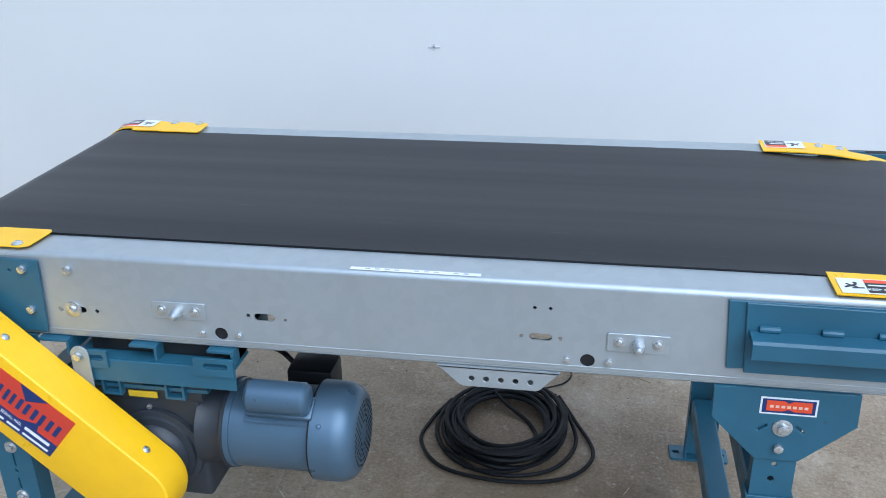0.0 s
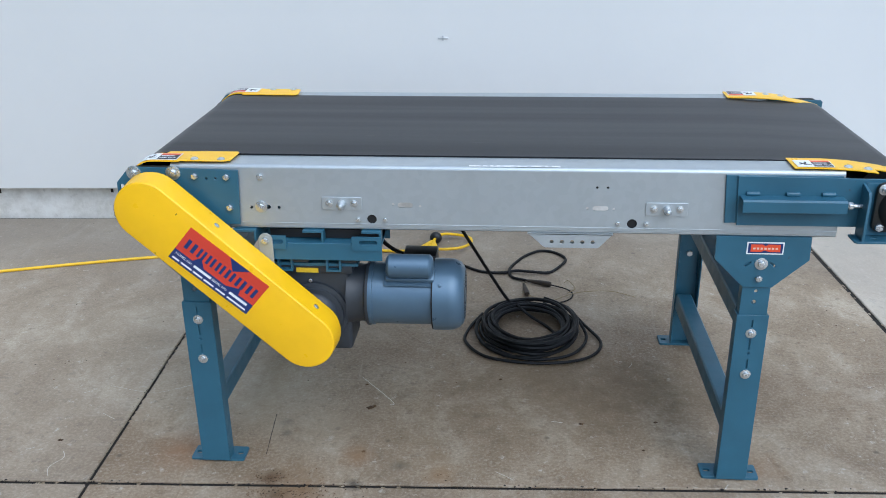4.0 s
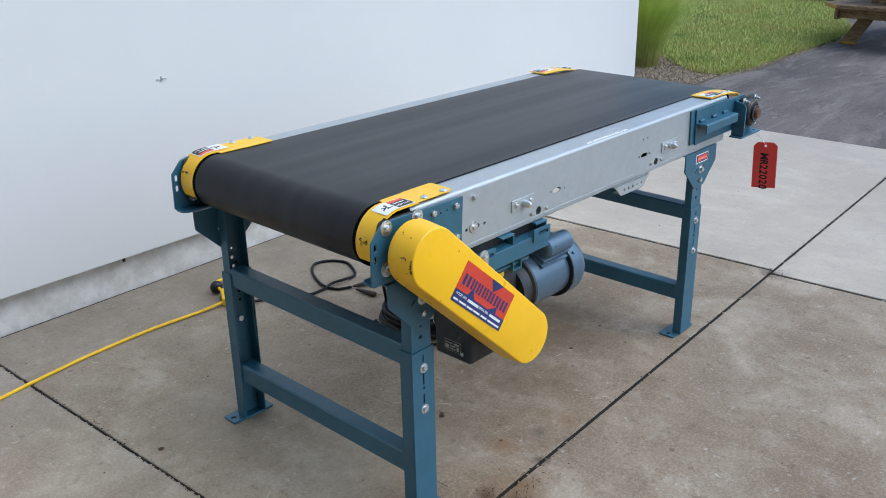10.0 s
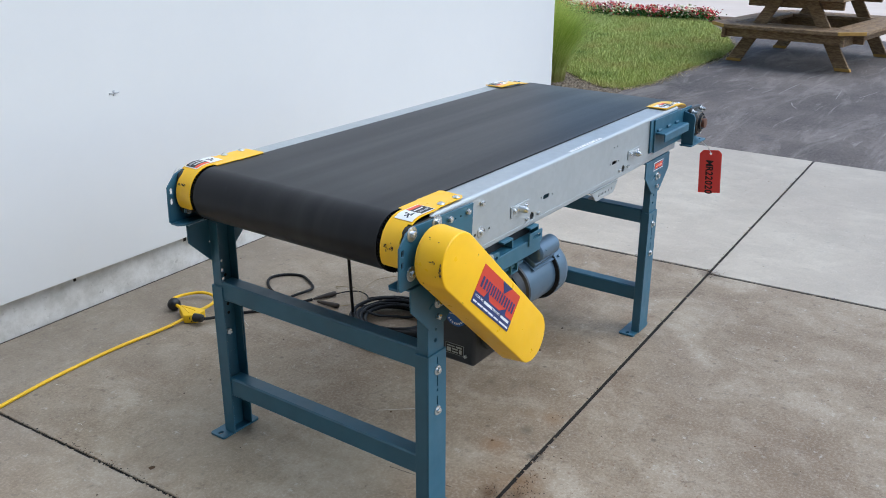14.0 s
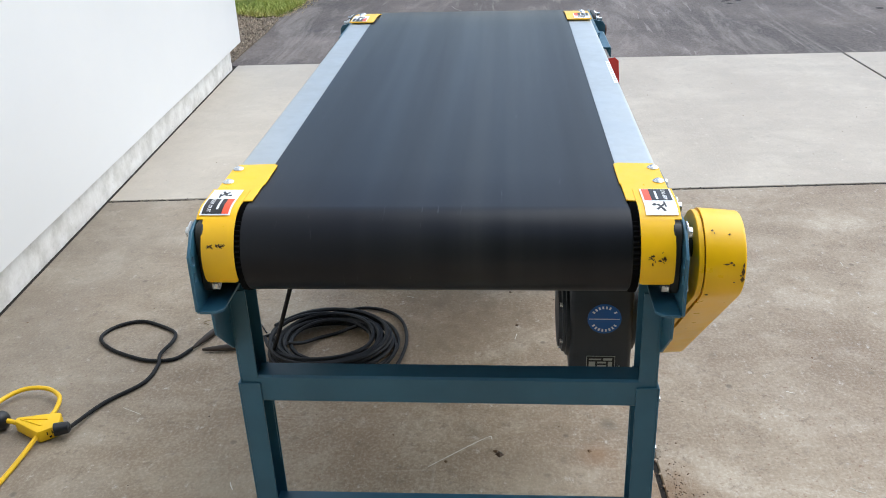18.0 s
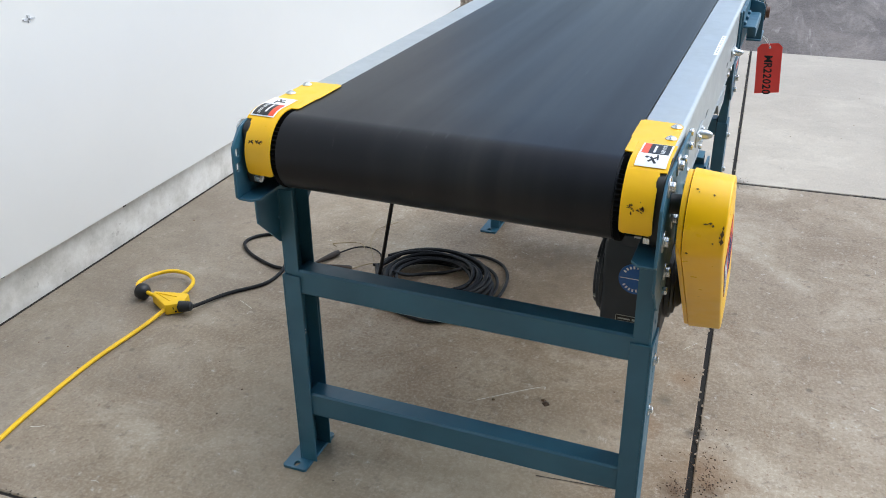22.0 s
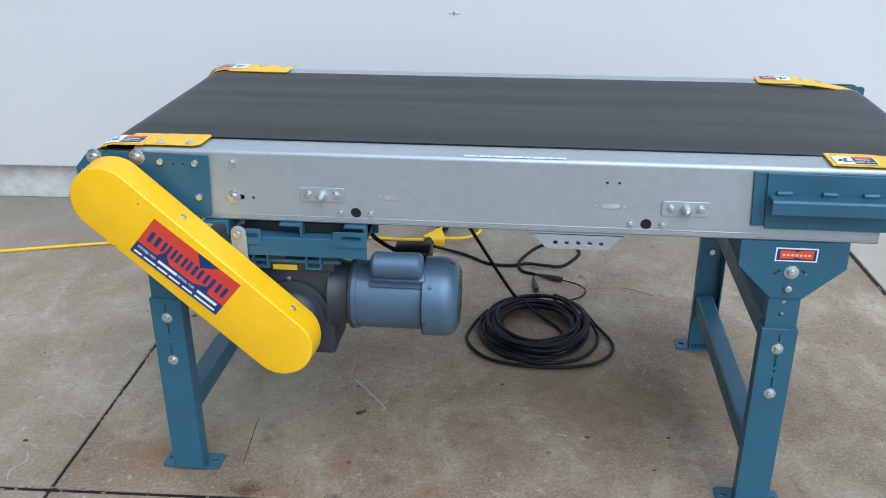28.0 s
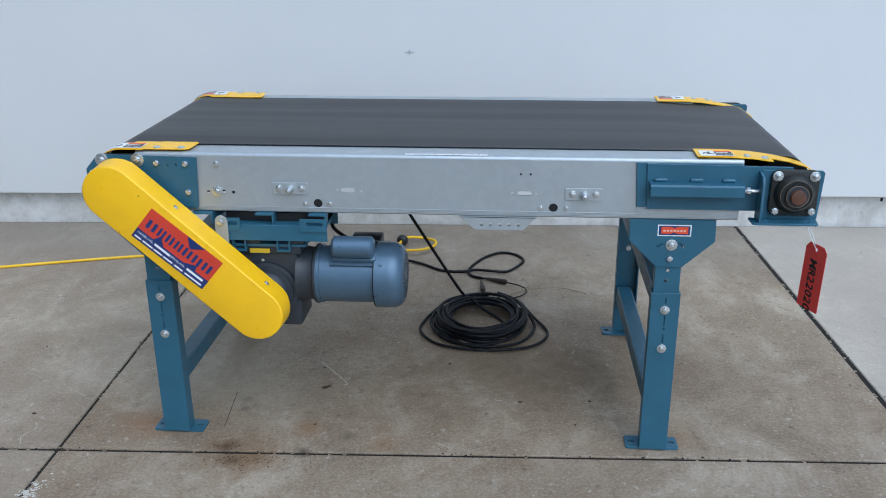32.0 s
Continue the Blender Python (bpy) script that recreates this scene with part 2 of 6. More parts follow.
def concrete_material(name, lift):
    n = Nodes(name)
    base = n.ramp(n.noise(1.3, 8, 0.62, None, 0.4), (0.38, rgb("87745a")), (0.5, rgb("9c896d")), (0.62, rgb("ae9d83")))
    # cloudy trowel patches and brown weathering
    cloud = n.ramp(n.noise(4.5, 9, 0.72, n.mapped((1, 0.7, 1), (0, 0, 0.4)), 0.5), (0.37, rgb("68543d")), (0.5, rgb("928069")), (0.63, rgb("bcaf9b")))
    col = n.mix(0.52, base, cloud)
    brown = n.ramp(n.noise(0.85, 7, 0.66, n.mapped((1, 1.3, 1), (0, 0, 0), (3.1, 1.7, 0)), 0.7), (0.46, 0), (0.60, 1))
    col = n.mix(n.math("MULTIPLY", brown, 0.5), col, rgb("745a3c"))
    # sand grain, dark specks and pale flecks
    fine = n.noise(110, 4, 0.7)
    col = n.mix(0.22, col, n.ramp(fine, (0.36, rgb("4a4135")), (0.5, rgb("867b6c")), (0.64, rgb("cac3b7"))))
    grit = n.ramp(n.noise(24, 7, 0.75), (0.55, 0), (0.66, 1))
    col = n.mix(n.math("MULTIPLY", grit, 0.48), col, rgb("57493a"))
    fleck = n.ramp(n.noise(27, 6, 0.8, n.mapped((1, 1, 1), (0, 0, 0), (7, 2, 0))), (0.59, 0), (0.67, 1))
    col = n.mix(n.math("MULTIPLY", fleck, 0.42), col, rgb("d8d3c8"))
    # long faint scuffs
    for k, (sx, sy_, a) in enumerate(((1.2, 16, 0.5), (14, 1.1, 0.25), (1.3, 19, -0.7))):
        scuff = n.ramp(n.noise(2.4, 5, 0.6, n.mapped((sx, sy_, 1), (0, 0, a), (k * 3.3, 1, 0)), 1.2), (0.60, 0), (0.65, 1))
        near = n.ramp(n.noise(1.7, 3, 0.5, n.mapped((1, 1, 1), (0, 0, 0), (k * 5.1, 4, 0))), (0.5, 0), (0.58, 1))
        col = n.mix(n.math("MULTIPLY", n.math("MULTIPLY", scuff, near), 0.07), col, rgb("d6d0c4" if k < 2 else "5c503c"))
    spots = n.ramp(n.voronoi(6.5), (0.035, 1), (0.07, 0))
    col = n.mix(n.math("MULTIPLY", spots, 0.55), col, rgb("3e352a"))
    rusty = n.math("MULTIPLY", n.ramp(n.noise(75, 4, 0.75, n.mapped((1, 1, 1), (0, 0, 0), (2, 9, 0))), (0.57, 0), (0.66, 1)), n.ramp(n.noise(1.25, 4, 0.6, n.mapped((1, 1, 1), (0, 0, 0), (5.5, 8.2, 0))), (0.44, 0), (0.58, 1)))
    col = n.mix(n.math("MULTIPLY", rusty, 0.62), col, rgb("6b4526"))
    wob = n.math("MULTIPLY", n.noise(20, 5, 0.75), 0.9)
    for x, y, r, c, k in ((0.163, -0.061, 0.06, "3a2612", 1.4), (0.19, -0.127, 0.05, "38281a", 1.3), (0.26, -0.11, 0.07, "6b4a26", 1.1), (0.22, -0.10, 0.17, "7c5c36", 0.8),
                          (0.373, 0.051, 0.07, "8a6238", 0.9), (0.60, -0.02, 0.07, "835f36", 0.9), (0.585, 0.058, 0.06, "7d6240", 0.6), (-0.1, 0.05, 0.13, "8c5f36", 0.9),
                          (0.156, 0.144, 0.022, "302c26", 1.4), (0.145, 0.20, 0.03, "302c26", 1.2), (0.49, 0.01, 0.035, "4a4234", 1.0), (0.385, -0.078, 0.035, "211d18", 1.4),
                          (0.47, 0.365, 0.05, "544936", 0.9), (1.2, 0.16, 0.05, "5a5142", 0.7), (1.246, 0.42, 0.26, "5a4b30", 0.9),
                          # Broad brown patches mix stain with painted shade; broad pale ones paint light.
                          (0.02, 0.32, 0.3, "b8ad98", 0.9), (0.25, 0.2, 0.2, "ada18b", 0.7), (0.85, 0.45, 0.5, "5c492a", 0.9), (1.05, 0.4, 0.35, "5f4c2e", 0.7), (1.43, 0.06, 0.1, "7e5d3c", 0.7), (2.062, -0.022, 0.08, "28241e", 1.3), (0.56, 0.18, 0.36, "5a4a30", 0.5), (-0.12, 0.72, 0.5, "b2a68f", 0.6), (0.22, 0.95, 0.4, "aa9e87", 0.5)):
        s = n.math("MINIMUM", n.math("MULTIPLY", n.spot(x, y, r * 1.6, wob), k), 0.85)
        col = n.mix(s, col, rgb(c))
    sep = n.t.nodes.new("ShaderNodeSeparateXYZ")
    n.link(n.mapped((1, 1, 1), (0, 0, -0.0415)), sep.inputs[0])
    near = n.math("SUBTRACT", n.math("ADD", sep.outputs["Y"], n.math("MULTIPLY", n.noise(2.2, 4, 0.6), 0.5)), 1.35)
    col = n.mix(n.math("MULTIPLY", n.ramp(near, (0.0, 0), (0.5, 1)), 0.40), col, rgb("7a7872"))
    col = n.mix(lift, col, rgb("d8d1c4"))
    broom = n.noise(3, 3, 0.6, n.mapped((4, 120, 1)))
    n.bump(n.math("ADD", n.math("ADD", n.noise(130, 3, 0.7), n.math("MULTIPLY", broom, 0.5)), n.math("MULTIPLY", n.noise(14, 3), 0.6)), 0.35, 0.002)
    return n.set(col, n.ramp(fine, (0.3, 0.50), (0.7, 0.72)), 0.0, 0.5)


M_CONCRETE = concrete_material("broom_finished_concrete", 0.0)
# West slabs: same concrete, with extra floor brightness mixed into its colour.
M_CONCRETE_LIGHTENED = concrete_material("lightened_broom_finished_concrete", 0.09)
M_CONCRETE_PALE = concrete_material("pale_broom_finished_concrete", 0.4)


def simple(name, stops, scale, rough, bump=0.3, dist=0.004, bscale=60, metal=0.0):
    n = Nodes(name)
    col = n.ramp(n.noise(scale, 6, 0.65), *[(p, rgb(h)) for p, h in stops])
    fine = n.noise(scale * 18, 3, 0.7)
    col = n.mix(n.math("MULTIPLY", fine, 0.35), col, rgb(stops[0][1]))
    n.bump(n.noise(bscale, 3, 0.7), bump, dist)
    return n.set(col, rough, metal)


M_WALL = simple("white_wall_panel", ((0.25, "d9dad9"), (0.75, "e2e2e0")), 0.6, 0.55, 0.04, 0.001, 90)


def footing_material():
    """Pale form-cast concrete with bug holes, drips and a rough face."""
    n = Nodes("pale_concrete_footing")
    col = n.ramp(n.noise(9, 7, 0.7), (0.38, rgb("c0bdb6")), (0.5, rgb("cfccc6")), (0.62, rgb("dad8d3")))
    drip = n.ramp(n.noise(3, 5, 0.65, n.mapped((5, 5, 1.2))), (0.54, 0), (0.64, 1))
    col = n.mix(n.math("MULTIPLY", drip, 0.11), col, rgb("9c988f"))
    pits = n.ramp(n.noise(34, 4, 0.7), (0.64, 0), (0.68, 1))
    col = n.mix(n.math("MULTIPLY", pits, 0.25), col, rgb("8a857b"))
    n.bump(n.math("SUBTRACT", n.noise(24, 5, 0.75), pits), 0.5, 0.006)
    return n.set(col, 0.85, 0.0, 0.3)


M_FOOTING = footing_material()
# Dark green for the unseen west wall, so that its bounce is dim and green.
M_LIGHT_BLOCK = simple("dark_green_light_block", ((0.3, "333f28"), (0.7, "445234")), 2, 0.8)
M_JOINT = simple("dark_joint_dirt", ((0.3, "14110e"), (0.7, "2a251f")), 12, 0.95)
M_GRAVEL = simple("gravel_stone", ((0.3, "4f4436"), (0.7, "7f715e")), 30, 0.9)
M_MULCH = simple("brown_mulch", ((0.3, "4a3424"), (0.7, "7a5a40")), 20, 0.95)
M_SOIL = simple("lawn_soil", ((0.36, "4c5a22"), (0.64, "7d8440")), 3, 0.95)
M_WOODEND = simple("worn_yellow_wood", ((0.3, "a57c38"), (0.7, "c99f52")), 8, 0.8)
# Light-coloured paving, made paler still to carry sunlight in its colour.
M_FARPAVE = simple("pale_pavement_painted_sun", ((0.3, "d2bfae"), (0.7, "e0d0c0")), 0.8, 0.9)
M_TYRE = paint("tyre_rubber", "1b1c1e", 0.7, vary=0.2)
M_RIM = paint("silver_rim", "c4c7ca", 0.3, vary=0.05, metal=0.7)


def asphalt_material():
    n = Nodes("worn_asphalt")
    col = n.ramp(n.noise(0.7, 6, 0.65), (0.36, rgb("453e3a")), (0.5, rgb("5b524d")), (0.64, rgb("746a63")))
    wear = n.ramp(n.noise(1.6, 7, 0.72, n.mapped((0.45, 2.2, 1), (0, 0, 0.5)), 0.8), (0.50, 0), (0.62, 1))
    col = n.mix(n.math("MULTIPLY", wear, 0.5), col, rgb("988f87"))
    smear = n.ramp(n.noise(3.2, 6, 0.7, n.mapped((0.5, 4.5, 1), (0, 0, 0.15), (2, 5, 0)), 0.6), (0.60, 0), (0.68, 1))
    col = n.mix(n.math("MULTIPLY", smear, 0.45), col, rgb("b0a8a0"))
    fine = n.noise(60, 5, 0.8)
    col = n.mix(0.2, col, n.ramp(fine, (0.36, rgb("35302e")), (0.64, rgb("a8a19b"))))
    dark = n.ramp(n.noise(2.6, 4, 0.6), (0.62, 0), (0.75, 1))
    col = n.mix(n.math("MULTIPLY", dark, 0.5), col, rgb("403f44"))
    n.bump(n.noise(160, 3, 0.8), 0.35, 0.004)
    return n.set(col, 0.82, 0.0, 0.3)


M_ASPHALT = asphalt_material()


def wood_material():
    n = Nodes("weathered_brown_wood")
    grain = n.noise(6, 5, 0.65, n.mapped((3, 3, 14)))
    col = n.ramp(grain, (0.36, rgb("6a523a")), (0.5, rgb("846a4c")), (0.64, rgb("9e835e")))
    n.bump(grain, 0.3, 0.003)
    return n.set(col, 0.75)


M_WOOD = wood_material()


def leaf(name, a, b, rough=0.6):
    n = Nodes(name)
    info = n.t.nodes.new("ShaderNodeNewGeometry")
    col = n.ramp(info.outputs["Random Per Island"], (0.0, rgb(a)), (1.0, rgb(b)))
    n.bsdf.inputs["Subsurface Weight"].default_value = 0.0
    return n.set(col, rough, 0.0, 0.3)


M_BLADE = leaf("lawn_blade", "879a42", "cfcf80")


def patchy(mat, a, b, scale):
    """Mixes two patch colours over a leaf material at garden scale."""
    t = mat.node_tree
    bsdf = t.nodes["Principled BSDF"]
    old = bsdf.inputs["Base Color"].links[0].from_socket
    coord, tex = t.nodes.new("ShaderNodeTexCoord"), t.nodes.new("ShaderNodeTexNoise")
    tex.inputs["Scale"].default_value, tex.inputs["Detail"].default_value = scale, 4.0
    t.links.new(coord.outputs["Object"], tex.inputs["Vector"])
    for col, lo, hi in ((a, 0.42, 0.30), (b, 0.54, 0.66)):
        r, m = t.nodes.new("ShaderNodeValToRGB"), t.nodes.new("ShaderNodeMix")
        e = r.color_ramp.elements
        if lo > hi:
            e[0].position, e[1].position = hi, lo
            e[0].color, e[1].color = (0.6, 0.6, 0.6, 1), (0, 0, 0, 1)
        else:
            e[0].position, e[1].position = lo, hi
            e[0].color, e[1].color = (0, 0, 0, 1), (0.6, 0.6, 0.6, 1)
        t.links.new(tex.outputs["Fac"], r.inputs[0])
        m.data_type = "RGBA"
        t.links.new(r.outputs[0], m.inputs[0])
        t.links.new(old, m.inputs[6])
        m.inputs[7].default_value = rgb(col)
        old = m.outputs[2]
    t.links.new(old, bsdf.inputs["Base Color"])


patchy(M_BLADE, "5f7a30", "b3a663", 1.6)
M_THATCH = leaf("dry_thatch", "9c8659", "d3c193")


def reed_material():
    """Green blades, brown at the foot and straw-coloured at the tips."""
    n = Nodes("reed_blade")
    info = n.t.nodes.new("ShaderNodeNewGeometry")
    col = n.ramp(info.outputs["Random Per Island"], (0.0, rgb("9dbb44")), (1.0, rgb("d6de80")))
    sep = n.t.nodes.new("ShaderNodeSeparateXYZ")
    n.link(n.coord.outputs["Object"], sep.inputs[0])
    col = n.mix(n.ramp(sep.outputs["Z"], (0.05, 0.75), (0.3, 0)), col, rgb("6d5a35"))
    col = n.mix(n.ramp(sep.outputs["Z"], (0.5, 0), (0.95, 0.7)), col, rgb("e0dc94"))
    return n.set(col, 0.6, 0.0, 0.3)


M_REED = reed_material()
M_LEAF = leaf("bed_leaf", "2f5a22", "5c8038")
M_PETAL_RED = leaf("red_petal", "b8262e", "e2605c")
M_PETAL_CREAM = leaf("cream_petal", "e6dcae", "f2ead0")
M_PETAL_PINK = leaf("pink_petal", "d07c84", "e6a8a8")
M_CRUMB = leaf("dry_leaf_crumb", "2c2117", "6d5236")
M_STONE = leaf("gravel_pebble", "54493d", "a0917e", 0.9)
M_SCRATCH = paint("pale_scratch", "c4bfb2", 0.9, vary=0.1)
M_SCRAPE = paint("asphalt_scrape", "96908a", 0.9, vary=0.2)
M_MARK = paint("wall_scuff", "b6b8bb", 0.8, vary=0.2)


# ---- building helpers ----
IDENT = Matrix.Identity(4)
PLACED = {}


def thing(name, x, y, z=0.0, label="", category="", group="", kind=""):
    ob = new(name)
    ob.empty_display_size = 0.1
    ob.location = (x, y, z)
    PLACED[ob.name] = Matrix.Translation((x, y, z))
    return tagged(ob, label, category, group, kind)


def mesh_from(name, bm, mats, smooth=False):
    me = bpy.data.meshes.new(name)
    bmesh.ops.recalc_face_normals(bm, faces=bm.faces)
    bm.to_mesh(me)
    bm.free()
    for m in (mats if isinstance(mats, (list, tuple)) else [mats]):
        me.materials.append(m)
    if smooth:
        me.polygons.foreach_set("use_smooth", [True] * len(me.polygons))
        me.set_sharp_from_angle(angle=radians(32))
    return me


def put(name, me, parent, m=IDENT, label="", kind=""):
    """Links mesh data as one object under a thing or a part, at the world pose m."""
    ob = new(name, me)
    PLACED[ob.name] = m
    if parent:
        ob.parent = parent
        ob.matrix_parent_inverse = PLACED[parent.name].inverted()
    ob.matrix_basis = m
    if label or kind:
        tagged(ob, label, "", "", kind)
    return ob


def part(name, bm, material, parent, label="", smooth=True, kind=""):
    return put(name, mesh_from(name, bm, material, smooth), parent, IDENT, label, kind)


def lone(name, bm, material, label, category, kind="", group="", smooth=True):
    return tagged(put(name, mesh_from(name, bm, material, smooth), None), label, category, group, kind)


def bevelled(bm, w, seg=2, angle=30):
    if w > 0:
        e = [k for k in bm.edges if len(k.link_faces) == 2 and k.calc_face_angle(0) > radians(angle)]
        bmesh.ops.bevel(bm, geom=e, offset=w, segments=seg, affect="EDGES", profile=0.5, clamp_overlap=True)
    return bm


def box(x0, x1, y0, y1, z0, z1, bev=0.0, seg=2):
    bm = bmesh.new()
    bmesh.ops.create_cube(bm, size=1)
    for v in bm.verts:
        v.co = Vector(((x0 + x1) / 2 + v.co.x * (x1 - x0), (y0 + y1) / 2 + v.co.y * (y1 - y0), (z0 + z1) / 2 + v.co.z * (z1 - z0)))
    return bevelled(bm, bev, seg)


def join(*bms):
    out = bmesh.new()
    for b in bms:
        me = bpy.data.meshes.new("tmp")
        b.to_mesh(me)
        b.free()
        out.from_mesh(me)
        bpy.data.meshes.remove(me)
    return out


def moved(bm, m):
    bmesh.ops.transform(bm, matrix=m, verts=bm.verts)
    return bm


def lay(pts, axis, d):
    """2D points to 3D: axis y takes (x, z), axis x takes (y, z), axis z takes (x, y)."""
    return [{"y": (a, d, b), "x": (d, a, b), "z": (a, b, d)}[axis] for a, b in pts]


def prism(pts, axis, d0, d1, bev=0.0, seg=2, holes=()):
    """A plate of outline pts, with holes through it, from d0 to d1 along the axis."""
    bm = bmesh.new()
    edges = []
    for loop in (pts, *holes):
        vs = [bm.verts.new(p) for p in lay(loop, axis, d0)]
        edges += [bm.edges.new((vs[i], vs[(i + 1) % len(vs)])) for i in range(len(vs))]
    if holes:
        bmesh.ops.triangle_fill(bm, use_beauty=True, edges=edges)
    else:
        bm.faces.new([v for v in bm.verts])
    got = bmesh.ops.extrude_face_region(bm, geom=bm.faces[:])
    v = {"y": (0, d1 - d0, 0), "x": (d1 - d0, 0, 0), "z": (0, 0, d1 - d0)}[axis]
    bmesh.ops.translate(bm, vec=v, verts=[g for g in got["geom"] if isinstance(g, bmesh.types.BMVert)])
    bmesh.ops.recalc_face_normals(bm, faces=bm.faces)
    return bevelled(bm, bev, seg, 50)


def ring(cx, cy, r, n=16, a0=0.0, a1=360.0, ry=None):
    full = abs(a1 - a0) >= 359.9
    k = n if full else n + 1
    return [(cx + r * math.cos(radians(a0 + (a1 - a0) * i / n)), cy + (ry or r) * math.sin(radians(a0 + (a1 - a0) * i / n))) for i in range(k)]


def slot(cx, cy, w, h, n=6):
    """A rounded slot w wide and h high."""
    if w >= h:
        r = h / 2
        return ring(cx + w / 2 - r, cy, r, n, -90, 90) + ring(cx - w / 2 + r, cy, r, n, 90, 270)
    r = w / 2
    return ring(cx, cy + h / 2 - r, r, n, 0, 180) + ring(cx, cy - h / 2 + r, r, n, 180, 360)


def rounded(x0, x1, z0, z1, r, n=4):
    return (ring(x1 - r, z1 - r, r, n, 0, 90) + ring(x0 + r, z1 - r, r, n, 90, 180)
            + ring(x0 + r, z0 + r, r, n, 180, 270) + ring(x1 - r, z0 + r, r, n, 270, 360))


def cyl(p0, p1, r0, r1=None, seg=24, bev=0.0):
    p0, p1 = Vector(p0), Vector(p1)
    bm = bmesh.new()
    bmesh.ops.create_cone(bm, cap_ends=True, segments=seg, radius1=r0, radius2=r0 if r1 is None else r1, depth=(p1 - p0).length)
    bevelled(bm, bev, 2, 60)
    q = (p1 - p0).to_track_quat("Z", "Y").to_matrix().to_4x4()
    return moved(bm, Matrix.Translation((p0 + p1) / 2) @ q)


def lathe(profile, p, axis, seg=40):
    """A body of revolution: profile of (along, radius) from p along the axis."""
    bm = bmesh.new()
    rows = []
    for a, r in profile:
        rows.append([bm.verts.new((r * math.cos(2 * math.pi * i / seg), r * math.sin(2 * math.pi * i / seg), a)) for i in range(seg)])
    for u, v in zip(rows, rows[1:]):
        for i in range(seg):
            bm.faces.new((u[i], u[(i + 1) % seg], v[(i + 1) % seg], v[i]))
    bm.faces.new(rows[0][::-1])
    bm.faces.new(rows[-1])
    q = Vector(axis).to_track_quat("Z", "Y").to_matrix().to_4x4()
    return moved(bm, Matrix.Translation(p) @ q)


def smooth_path(pts, steps=8):
    out = []
    P = [Vector(p) for p in pts]
    P = [2 * P[0] - P[1]] + P + [2 * P[-1] - P[-2]]
    for i in range(1, len(P) - 2):
        a, b, c, d = P[i - 1:i + 3]
        for k in range(steps):
            t = k / steps
            out.append(0.5 * (2 * b + (c - a) * t + (2 * a - 5 * b + 4 * c - d) * t * t + (3 * b - a - 3 * c + d) * t ** 3))
    return out + [P[-2]]


def tube(pts, r, seg=8, steps=8):
    path = smooth_path(pts, steps) if steps else [Vector(p) for p in pts]
    bm = bmesh.new()
    rows, up = [], Vector((0.13, 0.2, 1)).normalized()
    for i, p in enumerate(path):
        t = (path[min(i + 1, len(path) - 1)] - path[max(i - 1, 0)]).normalized()
        a = t.cross(up)
        a = a.normalized() if a.length > 1e-4 else Vector((1, 0, 0))
        up = a.cross(t).normalized()
        rows.append([bm.verts.new(p + r * (math.cos(2 * math.pi * k / seg) * a + math.sin(2 * math.pi * k / seg) * up)) for k in range(seg)])
    for u, v in zip(rows, rows[1:]):
        for k in range(seg):
            bm.faces.new((u[k], u[(k + 1) % seg], v[(k + 1) % seg], v[k]))
    bm.faces.new(rows[0][::-1])
    bm.faces.new(rows[-1])
    return bm


def strip(profile, y0, y1, th, close=False):
    """A bent sheet: the (x, z) profile, th thick to its inside, from y0 to y1."""
    n = len(profile)
    inner = []
    for i, (x, z) in enumerate(profile):
        a = profile[(i - 1) % n] if close or i else profile[0]
        b = profile[(i + 1) % n] if close or i < n - 1 else profile[-1]
        t = Vector((b[0] - a[0], b[1] - a[1])).normalized()
        inner.append((x + t.y * th, z - t.x * th))
    bm = bmesh.new()
    g = [[bm.verts.new((x, y, z)) for x, z in line] for line in (profile, inner) for y in (y0, y1)]
    o0, o1, i0, i1 = g
    for k in range(n if close else n - 1):
        m = (k + 1) % n
        for a, b in ((o0, o1), (o1, i1), (i1, i0), (i0, o0)):
            bm.faces.new((a[k], a[m], b[m], b[k]))
    if not close:
        for k in (0, n - 1):
            bm.faces.new((o0[k], o1[k], i1[k], i0[k]))
    return bm


def text_mesh(words, size, mat, depth=0.0006, shear=0.0, bold=0.0):
    cu = bpy.data.curves.new("writing", "FONT")
    cu.body, cu.size, cu.extrude, cu.shear, cu.offset = words, size, depth, shear, bold
    cu.align_x, cu.align_y, cu.resolution_u = "CENTER", "CENTER", 3
    ob = bpy.data.objects.new("writing", cu)
    me = bpy.data.meshes.new_from_object(ob)
    bpy.data.objects.remove(ob)
    me.materials.clear()
    me.materials.append(mat)
    return me


FACING = {"front": pose(0, 0, 0, 90, 0, 0), "rear": pose(0, 0, 0, -90, 0, 0), "up": IDENT, "down": pose(0, 0, 0, 180, 0, 0),
          "left": pose(0, 0, 0, 0, -90, 0), "right": pose(0, 0, 0, 0, 90, 0)}
BOLT_MESH = {}


def bolt_mesh(size, washer, domed):
    key = (size, washer, domed)
    if key not in BOLT_MESH:
        h = size * 0.62
        if domed:
            bm = lathe(((0.0, size * 0.95), (0.0012, size), (h * 0.45, size * 0.82), (h * 0.8, size * 0.45), (h * 0.88, 0.0004)), (0, 0, 0), (0, 0, 1), 16)
        else:
            bm = cyl((0, 0, 0), (0, 0, h), size * 0.58, seg=6, bev=size * 0.07)
        if washer:
            bm = join(bm, cyl((0, 0, -0.0005), (0, 0, 0.0022), washer, seg=20, bev=0.0005))
        BOLT_MESH[key] = mesh_from("bolt", bm, M_ZINC, True)
    return BOLT_MESH[key]


